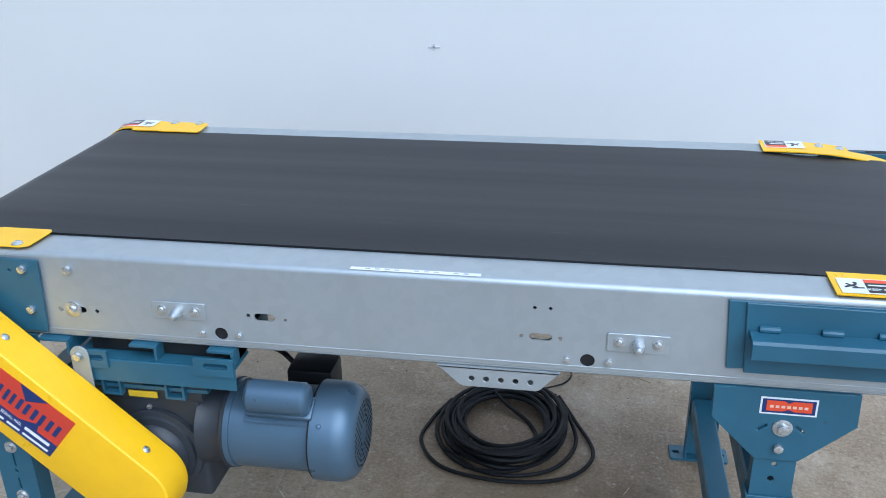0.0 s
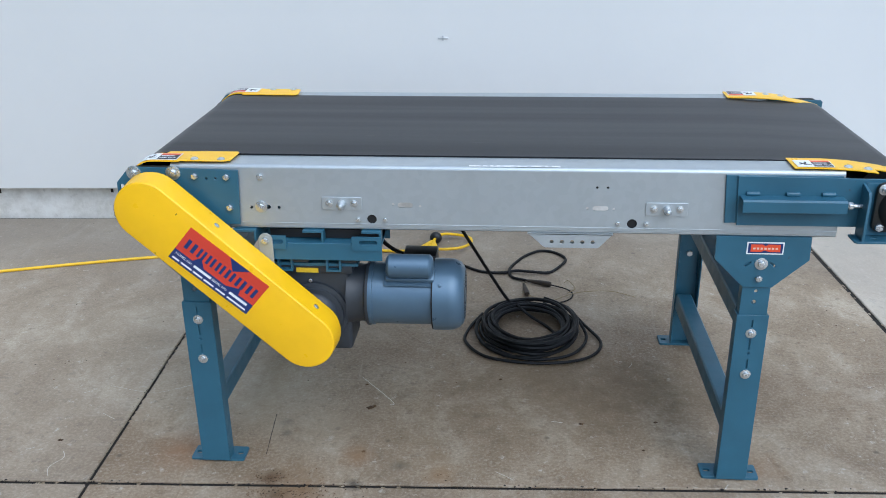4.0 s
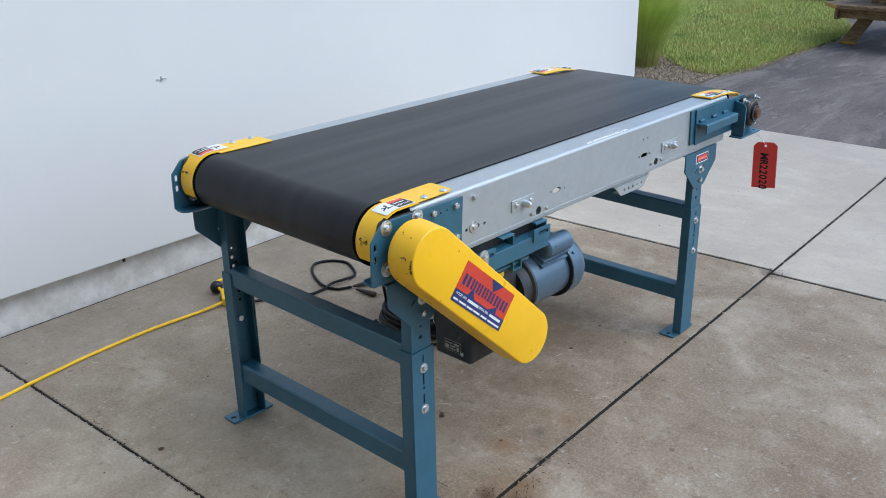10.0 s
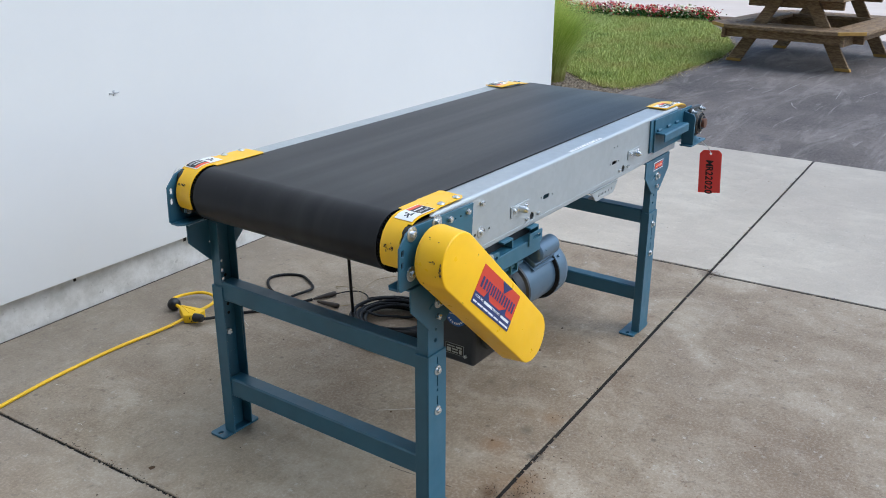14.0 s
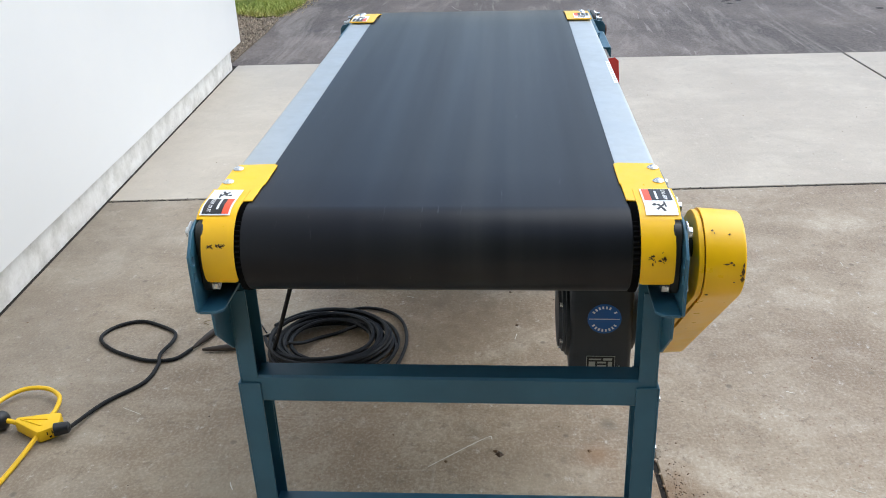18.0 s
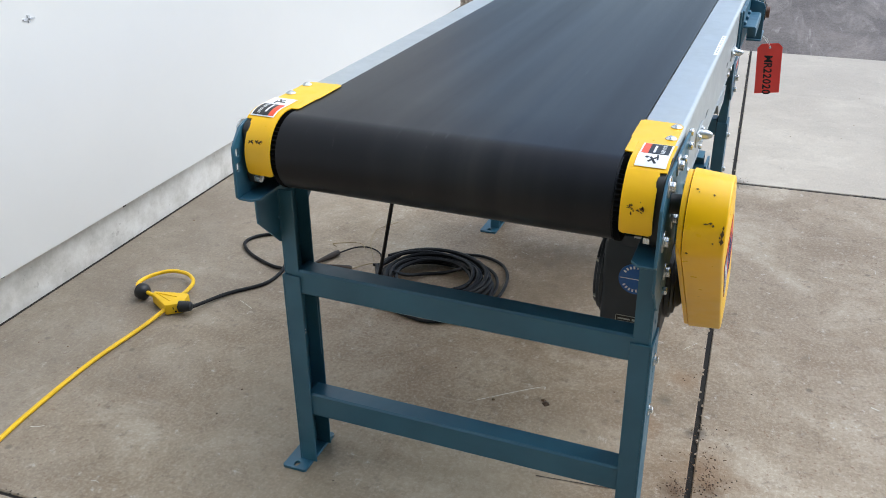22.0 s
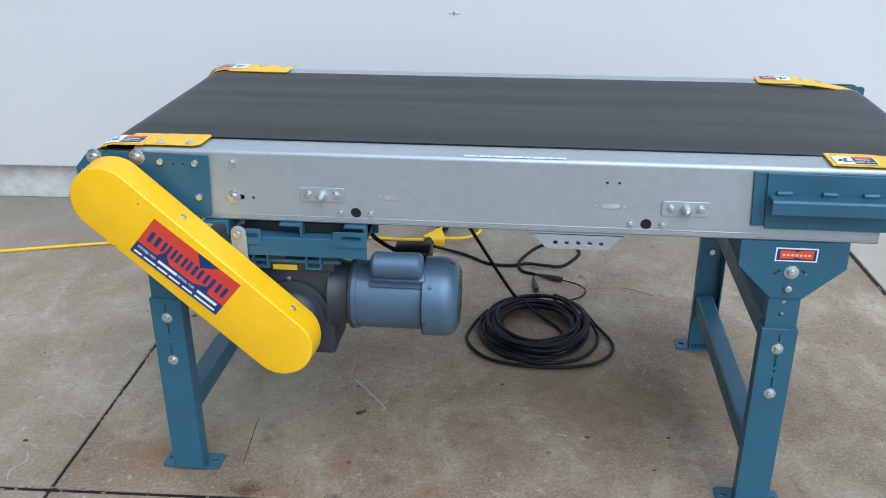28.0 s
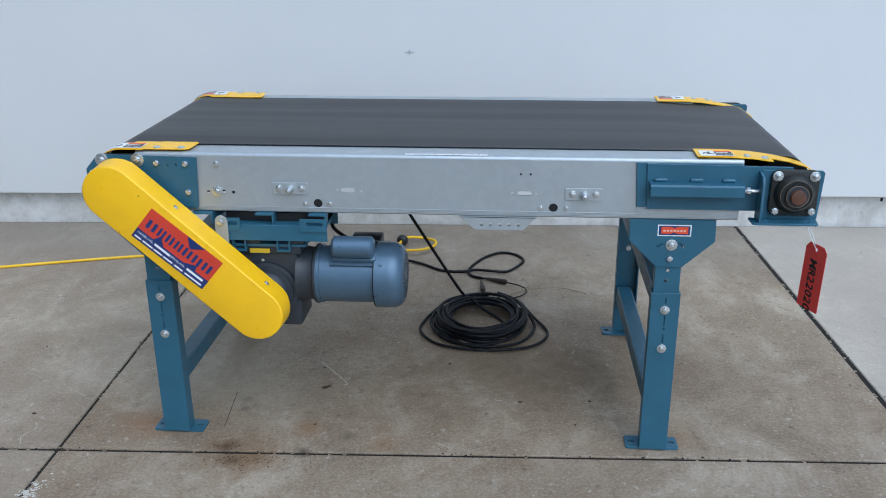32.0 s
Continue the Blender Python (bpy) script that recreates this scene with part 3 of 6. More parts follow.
def bolt(parent, x, y, z, way="front", size=0.011, washer=0.0, domed=False, turn=0.0, name="bolt"):
    return put(name, bolt_mesh(size, washer, domed), parent, Matrix.Translation((x, y, z)) @ FACING[way] @ pose(0, 0, 0, 0, 0, turn))


WIDE = 0.749


def side(bm, rear):
    """A part drawn for the front side, mirrored to the rear side if asked."""
    if rear:
        moved(bm, Matrix.Translation((0, WIDE, 0)) @ Matrix.Diagonal((1, -1, 1, 1)))
    return bm


def sy(y, rear):
    return WIDE - y if rear else y


# ---- the ground, the building ----
TURN = radians(2.38)
GRID = Matrix.Rotation(TURN, 4, "Z")


def edge(v):
    """Where the apron ends and the asphalt begins: it runs a little askew to the wall."""
    return 4.36 + 0.05 * v


def slab(u0, u1, v0, v1):
    g0, g1 = (0.010 if u0 > 2 else 0.0046), (0.008 if u1 < 4 and u1 > 2 else 0.0046)
    a, b = v0 + 0.0066, v1 - (0.016 if v1 > 1 else 0.0066)
    if u1 > 4:
        return moved(prism([(u0 + g0, a), (edge(a), a), (edge(b), b), (u0 + g0, b)], "z", -0.11, 0.0, 0.0025, 1), GRID)
    return moved(box(u0 + g0, u1 - g1, a, b, -0.11, 0.0, 0.0025, 1), GRID)


ground = lone("ground", moved(box(-60, 90, -60, 60, -0.6, -0.112), GRID), M_JOINT, "dark compacted earth under the paving", "ground", "structure")
road = lone("road", moved(prism([(edge(-40) + 0.008, -40), (60, -40), (60, 40), (edge(40) + 0.008, 40)], "z", -0.111, -0.006), GRID), M_ASPHALT, "worn dark grey asphalt drive with pale scuffs", "asphalt", "structure")
far_paving = lone("pavement_far", moved(prism([(11.6, -30), (60, -30), (60, 40), (12.6, 40), (12.6, 3.3), (11.3, 2.4)], "z", -0.006, 0.0), IDENT), M_FARPAVE,
                  "pale paving beyond the flower bed, with sunlight painted into its colour", "pavement", "structure")

# concrete apron, laid in slabs
pavement = thing("pavement", 0, 0, -0.11, "grey-brown broom-finished concrete slabs with dirty joints and rust stains", "concrete apron", "", "structure")
for v0, v1 in ((-5.85, -3.92), (-3.92, -2.03), (-2.03, -0.095), (-0.095, 1.885)):
    mid = 2.092 if v1 > 0 else 2.057
    for u0, u1 in ((-7.43, -5.06), (-5.06, -2.68), (-2.68, -0.31), (-0.31, mid), (mid, 4.43)):
        part("slab", slab(u0, u1, v0, v1), M_CONCRETE_PALE if u0 > 2 else M_CONCRETE_LIGHTENED if u1 < 0 else M_CONCRETE, pavement)

for v in (-3.92, -2.03, -0.095, 1.879):
    part("joint_filler", moved(box(-7.4, edge(v), v - 0.0065, v + 0.0065, -0.1, -0.0055), GRID), M_JOINT, pavement, "dark dirt filling the joint")
for u, v0, v1 in ((-5.06, -5.8, 1.87), (-2.68, -5.8, 1.87), (-0.31, -5.8, 1.87), (2.057, -5.8, -0.102), (2.092, -0.088, 1.87)):
    part("joint_filler", moved(box(u - (0.0078 if u > 2 else 0.0045), u + (0.0098 if u > 2 else 0.0045), v0, v1, -0.1, -0.0045), GRID), M_JOINT, pavement, "dark dirt filling the joint")

wall = thing("wall_north", -2, 2, 0, "tall flat white wall panel on a pale concrete footing", "wall", "", "structure")
part("panel", moved(box(-14, 4.395, 1.812, 2.3, 0.166, 6.0, 0.006, 2), GRID), M_WALL, wall)
part("footing", moved(box(-14, 4.375, 1.885, 2.3, -0.1, 0.1655, 0.006, 2), GRID), M_FOOTING, wall)
part("return_wall", moved(box(4.1, 4.39, 2.303, 9.0, -0.1, 6.0), GRID), M_WALL, wall)
part("roof_edge", moved(box(-14, 4.45, 1.75, 9.0, 6.003, 6.25), GRID), M_WALL, wall)
# Unseen wall, added to keep light off the west-facing parts.
wall_west = lone("wall_west", moved(box(-6.0, -5.6, -16.0, 1.80, -0.1, 8.0), GRID), M_LIGHT_BLOCK, "unseen plain dark wall added to block light from the west", "wall", "structure")
mark = [box(0.455, 0.497, 1.829, 1.836, 0.829, 0.8335), box(0.472, 0.479, 1.829, 1.836, 0.822, 0.842)]
part("scuff", join(*mark), M_MARK, wall, "small grey scuff mark on the white wall")
for k in range(9):
    u = -1.6 + 0.62 * k + random.uniform(-0.1, 0.1)
    s = random.uniform(0.004, 0.012)
    part("chip", moved(box(u - s, u + s, 1.8825, 1.884, 0.13 - s, 0.14 + s * 0.4, 0.0015, 1), GRID), M_JOINT, wall)


# ---- the conveyor ----
conveyor = thing("belt_conveyor", 0.7, 0.374, 0, "blue and galvanised belt conveyor with a black belt", "conveyor")


def rail_holes():
    h = [ring(0.164, 0.725, 0.0045, 10), slot(0.196, 0.726, 0.03, 0.011), ring(0.230, 0.725, 0.004, 10),
         ring(0.449, 0.699, 0.0115, 16), ring(1.049, 0.698, 0.0115, 16),
         ring(0.500, 0.737, 0.0035, 8), slot(0.528, 0.735, 0.036, 0.013), ring(0.563, 0.733, 0.003, 8),
         ring(0.946, 0.734, 0.0035, 8), slot(0.976, 0.734, 0.036, 0.012), ring(1.006, 0.733, 0.0035, 8),
         ring(0.966, 0.784, 0.003, 8), ring(0.990, 0.784, 0.003, 8)]
    return h


for rear in (False, True):
    web = prism([(-0.02, 0.679), (1.505, 0.679), (1.505, 0.8195), (-0.02, 0.8195)], "y", 0.0, 0.003, 0, 2, rail_holes())
    outer = ring(0.0095, 0.8195, 0.0095, 7, 180, 90) + [(0.072, 0.829), (0.072, 0.826)] + ring(0.0095, 0.8195, 0.0065, 7, 90, 180)
    lip = prism(outer, "x", -0.02, 1.505)
    bottom = prism([(0.0, 0.6785), (0.0, 0.676), (0.003, 0.673), (0.05, 0.673), (0.05, 0.676), (0.003, 0.6765)], "x", -0.02, 1.505)
    crease = box(-0.02, 1.505, -0.0012, 0.0, 0.6855, 0.688, 0.0004, 1)
    rail = part("side_rail", side(join(web, lip, bottom, crease), rear), M_GALV, conveyor, "galvanised steel side rail with slots and bolts")
    w = "rear" if rear else "front"
    f = sy(-0.0005, rear)
    bolt(rail, 0.192, f, 0.801, w, 0.013)
    bolt(rail, 0.188, f, 0.727, w, 0.0125, 0.0145)
    for x, z in ((0.380, 0.738), (1.124, 0.735)):
        plate = part("axle_plate", side(prism(rounded(x - 0.047, x + 0.047, z - 0.0155, z + 0.0155, 0.003), "y", -0.0035, -0.0005, 0.0006, 1), rear), M_GALV, rail)
        for dx in (-0.029, 0.029):
            bolt(rail, x + dx, sy(-0.0035, rear), z + 0.001, w, 0.010, 0.0085)
        part("axle_end", side(lathe(((0, 0.0095), (0.016, 0.0095), (0.024, 0.005), (0.026, 0.001)), (x, -0.0035, z), (0, -1, 0), 14), rear), M_ZINC, rail)
    for x in (0.417, 0.481, 1.017, 1.081):
        bolt(rail, x, f, 0.699, w, 0.010)

sticker = part("sticker", box(0.676, 0.882, 0.004, 0.0135, 0.8291, 0.8296), M_WHITE, conveyor, "narrow white printed strip on the rail")
for k in range(11):
    if k not in (4, 8):
        part("print", box(0.70 + k * 0.0155, 0.708 + k * 0.0155, 0.007, 0.0105, 0.8297, 0.83), M_MARK, sticker)

DX, DZ, DR = -0.058, 0.762, 0.0715
TX, TZ, TR = 1.6235, 0.7545, 0.0650


def belt_loop():
    up = ring(DX, DZ, DR, 22, 270, 92)
    over = [(0.10, DZ + DR - 0.0005), (0.40, 0.8325), (0.9, 0.8325), (1.36, 0.832), (1.44, 0.8285)]
    down = ring(TX, TZ, TR, 18, 84, -90)
    back = [(1.40, 0.702), (1.06, 0.7225), (0.75, 0.7225), (0.44, 0.7225), (0.15, 0.702)]
    return up + over + down + back


loop = belt_loop()
belt = part("belt", strip(loop, 0.0735, 0.6795, 0.0035, True), M_BELT, conveyor, "black rubber conveyor belt with faint dusty streaks")
part("seam", strip(ring(DX, DZ, DR + 0.0006, 5, 262, 250), 0.074, 0.679, 0.001), M_SEAM, belt, "dark grey woven splice across the belt")
part("bed_pan", box(0.03, 1.38, 0.0755, 0.6755, 0.806, 0.8275), M_GALV, conveyor)
# Unseen black rollers, added so that the two large rail holes look dark.
for x in (0.449, 1.049):
    part("return_roller", cyl((x, 0.004, 0.699), (x, WIDE - 0.004, 0.699), 0.0195, seg=20), M_BLACK, conveyor)

drive = part("drive_pulley", cyl((DX, 0.061, DZ), (DX, 0.690, DZ), DR - 0.004, seg=40), M_BLACK, conveyor, "black lagged drive pulley")
for y0 in (0.0605, 0.6805):
    n = 54
    prof = [(DX + (DR + (0.0015 if k % 2 else -0.0035)) * math.cos(math.pi * k / n), DZ + (DR + (0.0015 if k % 2 else -0.0035)) * math.sin(math.pi * k / n)) for k in range(2 * n)]
    part("ribbed_rim", prism(prof, "y", y0, y0 + 0.010), M_RIB, drive)
# The shade of the gap beside the guard is painted onto the shaft.
part("drive_shaft", cyl((DX, -0.080, DZ), (DX, WIDE + 0.012, DZ), 0.0165, seg=20, bev=0.001), M_BLACK_CAST, conveyor, "steel shaft coloured near black for the shade around it")
part("tail_pulley", cyl((TX, 0.078, TZ), (TX, 0.672, TZ), TR - 0.004, seg=36), M_BLACK, conveyor)
part("tail_shaft", cyl((TX, -0.067, TZ), (TX, WIDE + 0.067, TZ), 0.0175, seg=24, bev=0.001), M_RUST, conveyor, "brown steel tail shaft")

# blue end plates at the drive end
for rear in (False, True):
    w = "rear" if rear else "front"
    outline = [(0.143, 0.817), (-0.098, 0.8225), (-0.122, 0.815), (-0.150, 0.784), (-0.153, 0.690), (-0.146, 0.683), (-0.05, 0.683), (0.136, 0.684)]
    holes = [slot(-0.138, 0.772, 0.009, 0.017), slot(-0.139, 0.744, 0.009, 0.017), ring(0.066, 0.796, 0.0028, 8), ring(0.088, 0.797, 0.0028, 8)]
    plate = part("end_plate", side(prism(outline, "y", -0.0085, -0.0035, 0.0008, 1, holes), rear), M_BLUE, conveyor, "blue steel end plate with bolts")
    part("lower_lip", side(prism([(-0.150, -0.0035), (-0.150, 0.022), (-0.137, 0.034), (-0.03, 0.034), (-0.03, -0.0035)], "z", 0.6835, 0.6885, 0.0008, 1), rear), M_BLUE, plate)
    for x, z in ((-0.105, 0.808), (-0.011, 0.810), (-0.108, 0.716), (-0.012, 0.716)):
        bolt(plate, x, sy(-0.0085, rear), z, w, 0.0155, 0.0175)
        if z < 0.8:
            part("nut", side(cyl((x, 0.012, z), (x, 0.022, z), 0.009, seg=6), rear), M_ZINC, plate)
    for x, z in ((0.040, 0.803), (0.115, 0.802), (0.116, 0.727)):
        bolt(plate, x, sy(-0.0085, rear), z, w, 0.0135)
    body = prism(rounded(DX - 0.06, DX + 0.06, DZ - 0.06, DZ + 0.06, 0.02), "y", -0.003, 0.011, 0.002, 1)
    hub = lathe(((0, 0.046), (0.02, 0.044), (0.03, 0.034), (0.034, 0.0345)), (DX, 0.011, DZ), (0, 1, 0), 28)
    part("flange_bearing", side(join(body, hub), rear), M_BLACK_CAST, conveyor, "black cast flange bearing")


def gridded(x0, x1, y0, y1, z0, z1, step=0.005):
    bm = box(x0, x1, y0, y1, z0, z1)
    for k in range(1, int((x1 - x0) / step) + 1):
        bmesh.ops.bisect_plane(bm, geom=bm.verts[:] + bm.edges[:] + bm.faces[:], plane_co=(x0 + k * step, 0, 0), plane_no=(1, 0, 0))
    return bm


def warning(parent, x0, x1, y0, y1, z, flip, bend=None):
    """White, black and red safety label on a guard: pictogram, red heading, unreadable lines. bend = (x, radius) rolls it over the pulley end."""
    w, d = x1 - x0, y1 - y0
    m = Matrix.Translation(((x0 + x1) / 2, (y0 + y1) / 2, 0)) @ Matrix.Rotation(math.pi if flip else 0, 4, "Z")

    def seat(me):
        me.transform(m)
        for v in me.vertices:
            x, h = v.co.x, v.co.z
            if bend and x < bend[0]:
                a = (bend[0] - x) / bend[1]
                v.co.x = bend[0] - (bend[1] + h) * math.sin(a)
                v.co.z = z - bend[1] + (bend[1] + h) * math.cos(a)
            else:
                v.co.z = z + h
        return me

    def lay_on(name, a0, a1, b0, b1, h, mat, label="", under=None):
        return put(name, seat(mesh_from(name, gridded((a0 - 0.5) * w, (a1 - 0.5) * w, (b0 - 0.5) * d, (b1 - 0.5) * d, h, h + 0.0005), mat)), under or parent, IDENT, label)
    lab = lay_on("warning_label", 0, 1, 0, 1, 0.0004, M_WHITE, "white, red and black safety label with a pictogram")
    lay_on("red_heading", 0.46, 0.97, 0.72, 0.94, 0.0010, M_ORANGE, "", lab)
    lay_on("black_field", 0.46, 0.97, 0.06, 0.715, 0.0010, M_BLACK, "", lab)
    lay_on("text_bar", 0.50, 0.86, 0.50, 0.57, 0.0016, M_WHITE, "", lab)
    figure = join(moved(box(-0.012, 0.008, -0.002, 0.002, 0.0010, 0.0014), Matrix.Rotation(0.5, 4, "Z")), moved(box(-0.009, 0.011, -0.0018, 0.0018, 0.0010, 0.0014), Matrix.Rotation(-0.7, 4, "Z")),
                  moved(box(-0.001, 0.016, -0.0014, 0.0014, 0.0010, 0.0014), Matrix.Translation((0, -0.008, 0)) @ Matrix.Rotation(0.1, 4, "Z")), cyl((0.006, 0.009, 0.0010), (0.006, 0.009, 0.0014), 0.0032, seg=10))
    put("pictogram", seat(mesh_from("pictogram", moved(figure, Matrix.Translation(((0.22 - 0.5) * w, 0, 0))), M_BLACK)), lab)
    words = text_mesh("KEEP OUT", 0.0088, M_WHITE, 0.0002)
    words.transform(Matrix.Translation(((0.71 - 0.5) * w, (0.26 - 0.5) * d, 0.0017)))
    put("writing", seat(words), lab)


# yellow pulley guards, drive end
for rear in (False, True):
    G = 0.0746
    down = ring(DX, DZ, G, 14, 203, 121)
    over = ring(DX, DZ, G, 8, 121, 90)
    curl = join(strip(down, 0.0080, 0.0600, 0.0022), strip(ring(DX, DZ, G, 2, 205.5, 203), 0.0093, 0.0587, 0.0022), strip(ring(DX, DZ, G, 2, 207, 205.5), 0.0125, 0.0555, 0.0022),
                 strip(over + [(0.004, DZ + G + 0.0001)], -0.003, 0.0600, 0.0022))
    flat = prism([(0.002, 0.002), (0.110, 0.002), (0.122, 0.010), (0.126, 0.070), (0.121, 0.0775), (0.030, 0.0775), (0.026, 0.0755), (-0.044, 0.0745), (-0.047, 0.0602), (0.002, 0.0602)], "z", 0.8342, 0.8366, 0.0006, 1)
    guard = part("pulley_guard", side(join(curl, flat), rear), M_YELLOW, conveyor, "yellow bent sheet guard over the drive pulley")
    for x in (0.036, 0.099):
        bolt(guard, x, sy(0.0125, rear), 0.8366, "up", 0.0098, 0.0, True)
    if rear:
        warning(guard, -0.092, -0.003, WIDE - 0.050, WIDE - 0.001, DZ + G + 0.001, True, (DX, G))
    else:
        warning(guard, -0.092, -0.003, 0.001, 0.050, DZ + G + 0.001, False, (DX, G))
    rub = random.Random(3 if rear else 4)
    bits = []
    for dy, dz in ((-0.007, 0.0), (0.009, -0.001)):
        for _ in range(11):
            s = rub.uniform(0.0010, 0.0027)
            fl = moved(box(-s, s, -s * 0.35, s * 0.35, -0.0003, 0.0003), pose(0, 0, 0, 0, 0, rub.uniform(0, 180)))
            bits.append(moved(fl, Matrix.Translation((DX - G - 0.0002, sy(0.034, rear) + dy + rub.gauss(0, 0.0032), (0.797 if rear else 0.778) + dz + rub.gauss(0, 0.0015 if rear else 0.004))) @ pose(0, 0, 0, 0, 90, 0)))
    part("scuff", join(*bits), M_CRUMB, guard)

# yellow guards and take-up bearings, tail end
for rear in (False, True):
    w = "rear" if rear else "front"
    prof = [(1.394, 0.8355), (1.47, 0.8350), (1.53, 0.8315), (1.575, 0.8255), (1.62, 0.8180), (1.662, 0.8060), (1.690, 0.7870)]
    sheet = strip(prof[:4], 0.002, 0.0765, 0.0022)
    tip = strip(prof[3:], 0.030, 0.0765, 0.0022)
    guard = part("pulley_guard", side(join(sheet, tip), rear), M_YELLOW, conveyor, "yellow bent sheet guard over the tail pulley")
    for x, z in ((1.515, 0.8318), (1.558, 0.8275)):
        bolt(guard, x, sy(0.022, rear), z, "up", 0.0098, 0.0, True)
    warning(guard, 1.402, 1.482, WIDE - 0.054 if rear else 0.006, WIDE - 0.006 if rear else 0.054, 0.8358, rear)

    back = prism([(1.247, 0.819), (1.50, 0.819), (1.50, 0.712), (1.254, 0.706)], "y", -0.0055, -0.0005, 0.0008, 1)
    frame_plate = part("take_up_plate", side(back, rear), M_BLUE, conveyor, "blue steel take-up plates")
    front = prism([(1.272, 0.8185), (1.505, 0.8165), (1.509, 0.8155), (1.62, 0.8145), (1.62, 0.703), (1.279, 0.703)], "y", -0.0105, -0.0056, 0.0008, 1)
    part("slide_plate", side(front, rear), M_BLUE, frame_plate)
    for x in (1.292, 1.378, 1.455):
        part("weld_bead", side(cyl((x, -0.013, 0.779), (x + 0.03, -0.013, 0.779), 0.0055, seg=10, bev=0.002), rear), M_BLUE, frame_plate)
    ang = prism([(-0.0106, 0.775), (-0.043, 0.775), (-0.047, 0.771), (-0.047, 0.746), (-0.042, 0.746), (-0.042, 0.7695), (-0.0106, 0.7695)], "x", 1.279, 1.503, 0.001, 1)
    part("angle_iron", side(ang, rear), M_BLUE, frame_plate)
    part("adjusting_screw", side(cyl((1.49, -0.026, 0.758), (1.545, -0.026, 0.758), 0.005, seg=12), rear), M_ZINC, frame_plate)
    part("lock_nut", side(cyl((1.510, -0.026, 0.758), (1.520, -0.026, 0.758), 0.0095, seg=6, bev=0.001), rear), M_ZINC, frame_plate)

    carrier = prism([(1.546, 0.808), (1.688, 0.808), (1.694, 0.802), (1.688, 0.686), (1.546, 0.686)], "y", -0.0155, -0.0106, 0.0008, 1)
    shelf = prism([(1.526, -0.0106), (1.526, -0.052), (1.532, -0.056), (1.676, -0.056), (1.682, -0.052), (1.687, -0.0106)], "z", 0.681, 0.686, 0.0008, 1,
                  [slot(1.572, -0.038, 0.012, 0.008), slot(1.660, -0.038, 0.012, 0.008)])
    cheek = prism([(-0.0106, 0.806), (-0.048, 0.797), (-0.055, 0.785), (-0.055, 0.686), (-0.0106, 0.686)], "x", 1.540, 1.546, 0.0008, 1)
    bracket = part("bearing_bracket", side(join(carrier, shelf, cheek), rear), M_BLUE, conveyor, "blue steel bracket for the tail bearing")
    fl = prism(rounded(TX - 0.057, TX + 0.057, TZ - 0.057, TZ + 0.057, 0.018), "y", -0.028, -0.0158, 0.003, 2)
    hub = lathe(((0, 0.049), (0.008, 0.047), (0.016, 0.042), (0.019, 0.039)), (TX, -0.028, TZ), (0, -1, 0), 36)
    part("flange_bearing", side(join(fl, hub), rear), M_BLACK_CAST, bracket, "dark four-bolt flange bearing")
    collar = lathe(((0, 0.0365), (0.0035, 0.036), (0.0035, 0.0345), (-0.001, 0.034), (-0.001, 0.0255), (0.010, 0.0255), (0.010, 0.0178)), (TX, -0.0465, TZ), (0, -1, 0), 32)
    part("bearing_collar", side(collar, rear), M_DARK_CAST, bracket, "dark steel bearing ring")
    for rr, yy in ((0.0375, -0.0470), (0.0262, -0.0560)):
        part("seal_ring", side(tube([(TX + rr * math.cos(radians(k * 10)), yy, TZ + rr * math.sin(radians(k * 10))) for k in range(37)], 0.0011, 6, 0), rear), M_SEAL, bracket)
    for dx, dz in ((-0.043, 0.043), (0.043, 0.043), (-0.043, -0.043), (0.043, -0.043)):
        if dz > 0:
            bolt(bracket, TX + dx, sy(-0.0285, rear), TZ + dz, w, 0.0145, 0.0125)
            part("bolt_end", side(cyl((TX + dx, -0.035, TZ + dz), (TX + dx, -0.048, TZ + dz), 0.0055, seg=12), rear), M_ZINC, bracket)
        else:
            bolt(bracket, TX + dx, sy(-0.0285, rear), TZ + dz, w, 0.016)


# legs
def arc_slot(x, z, r, a0, a1):
    return ring(x, z, r + 0.0025, 5, a0, a1) + ring(x, z, r - 0.0025, 5, a1, a0)


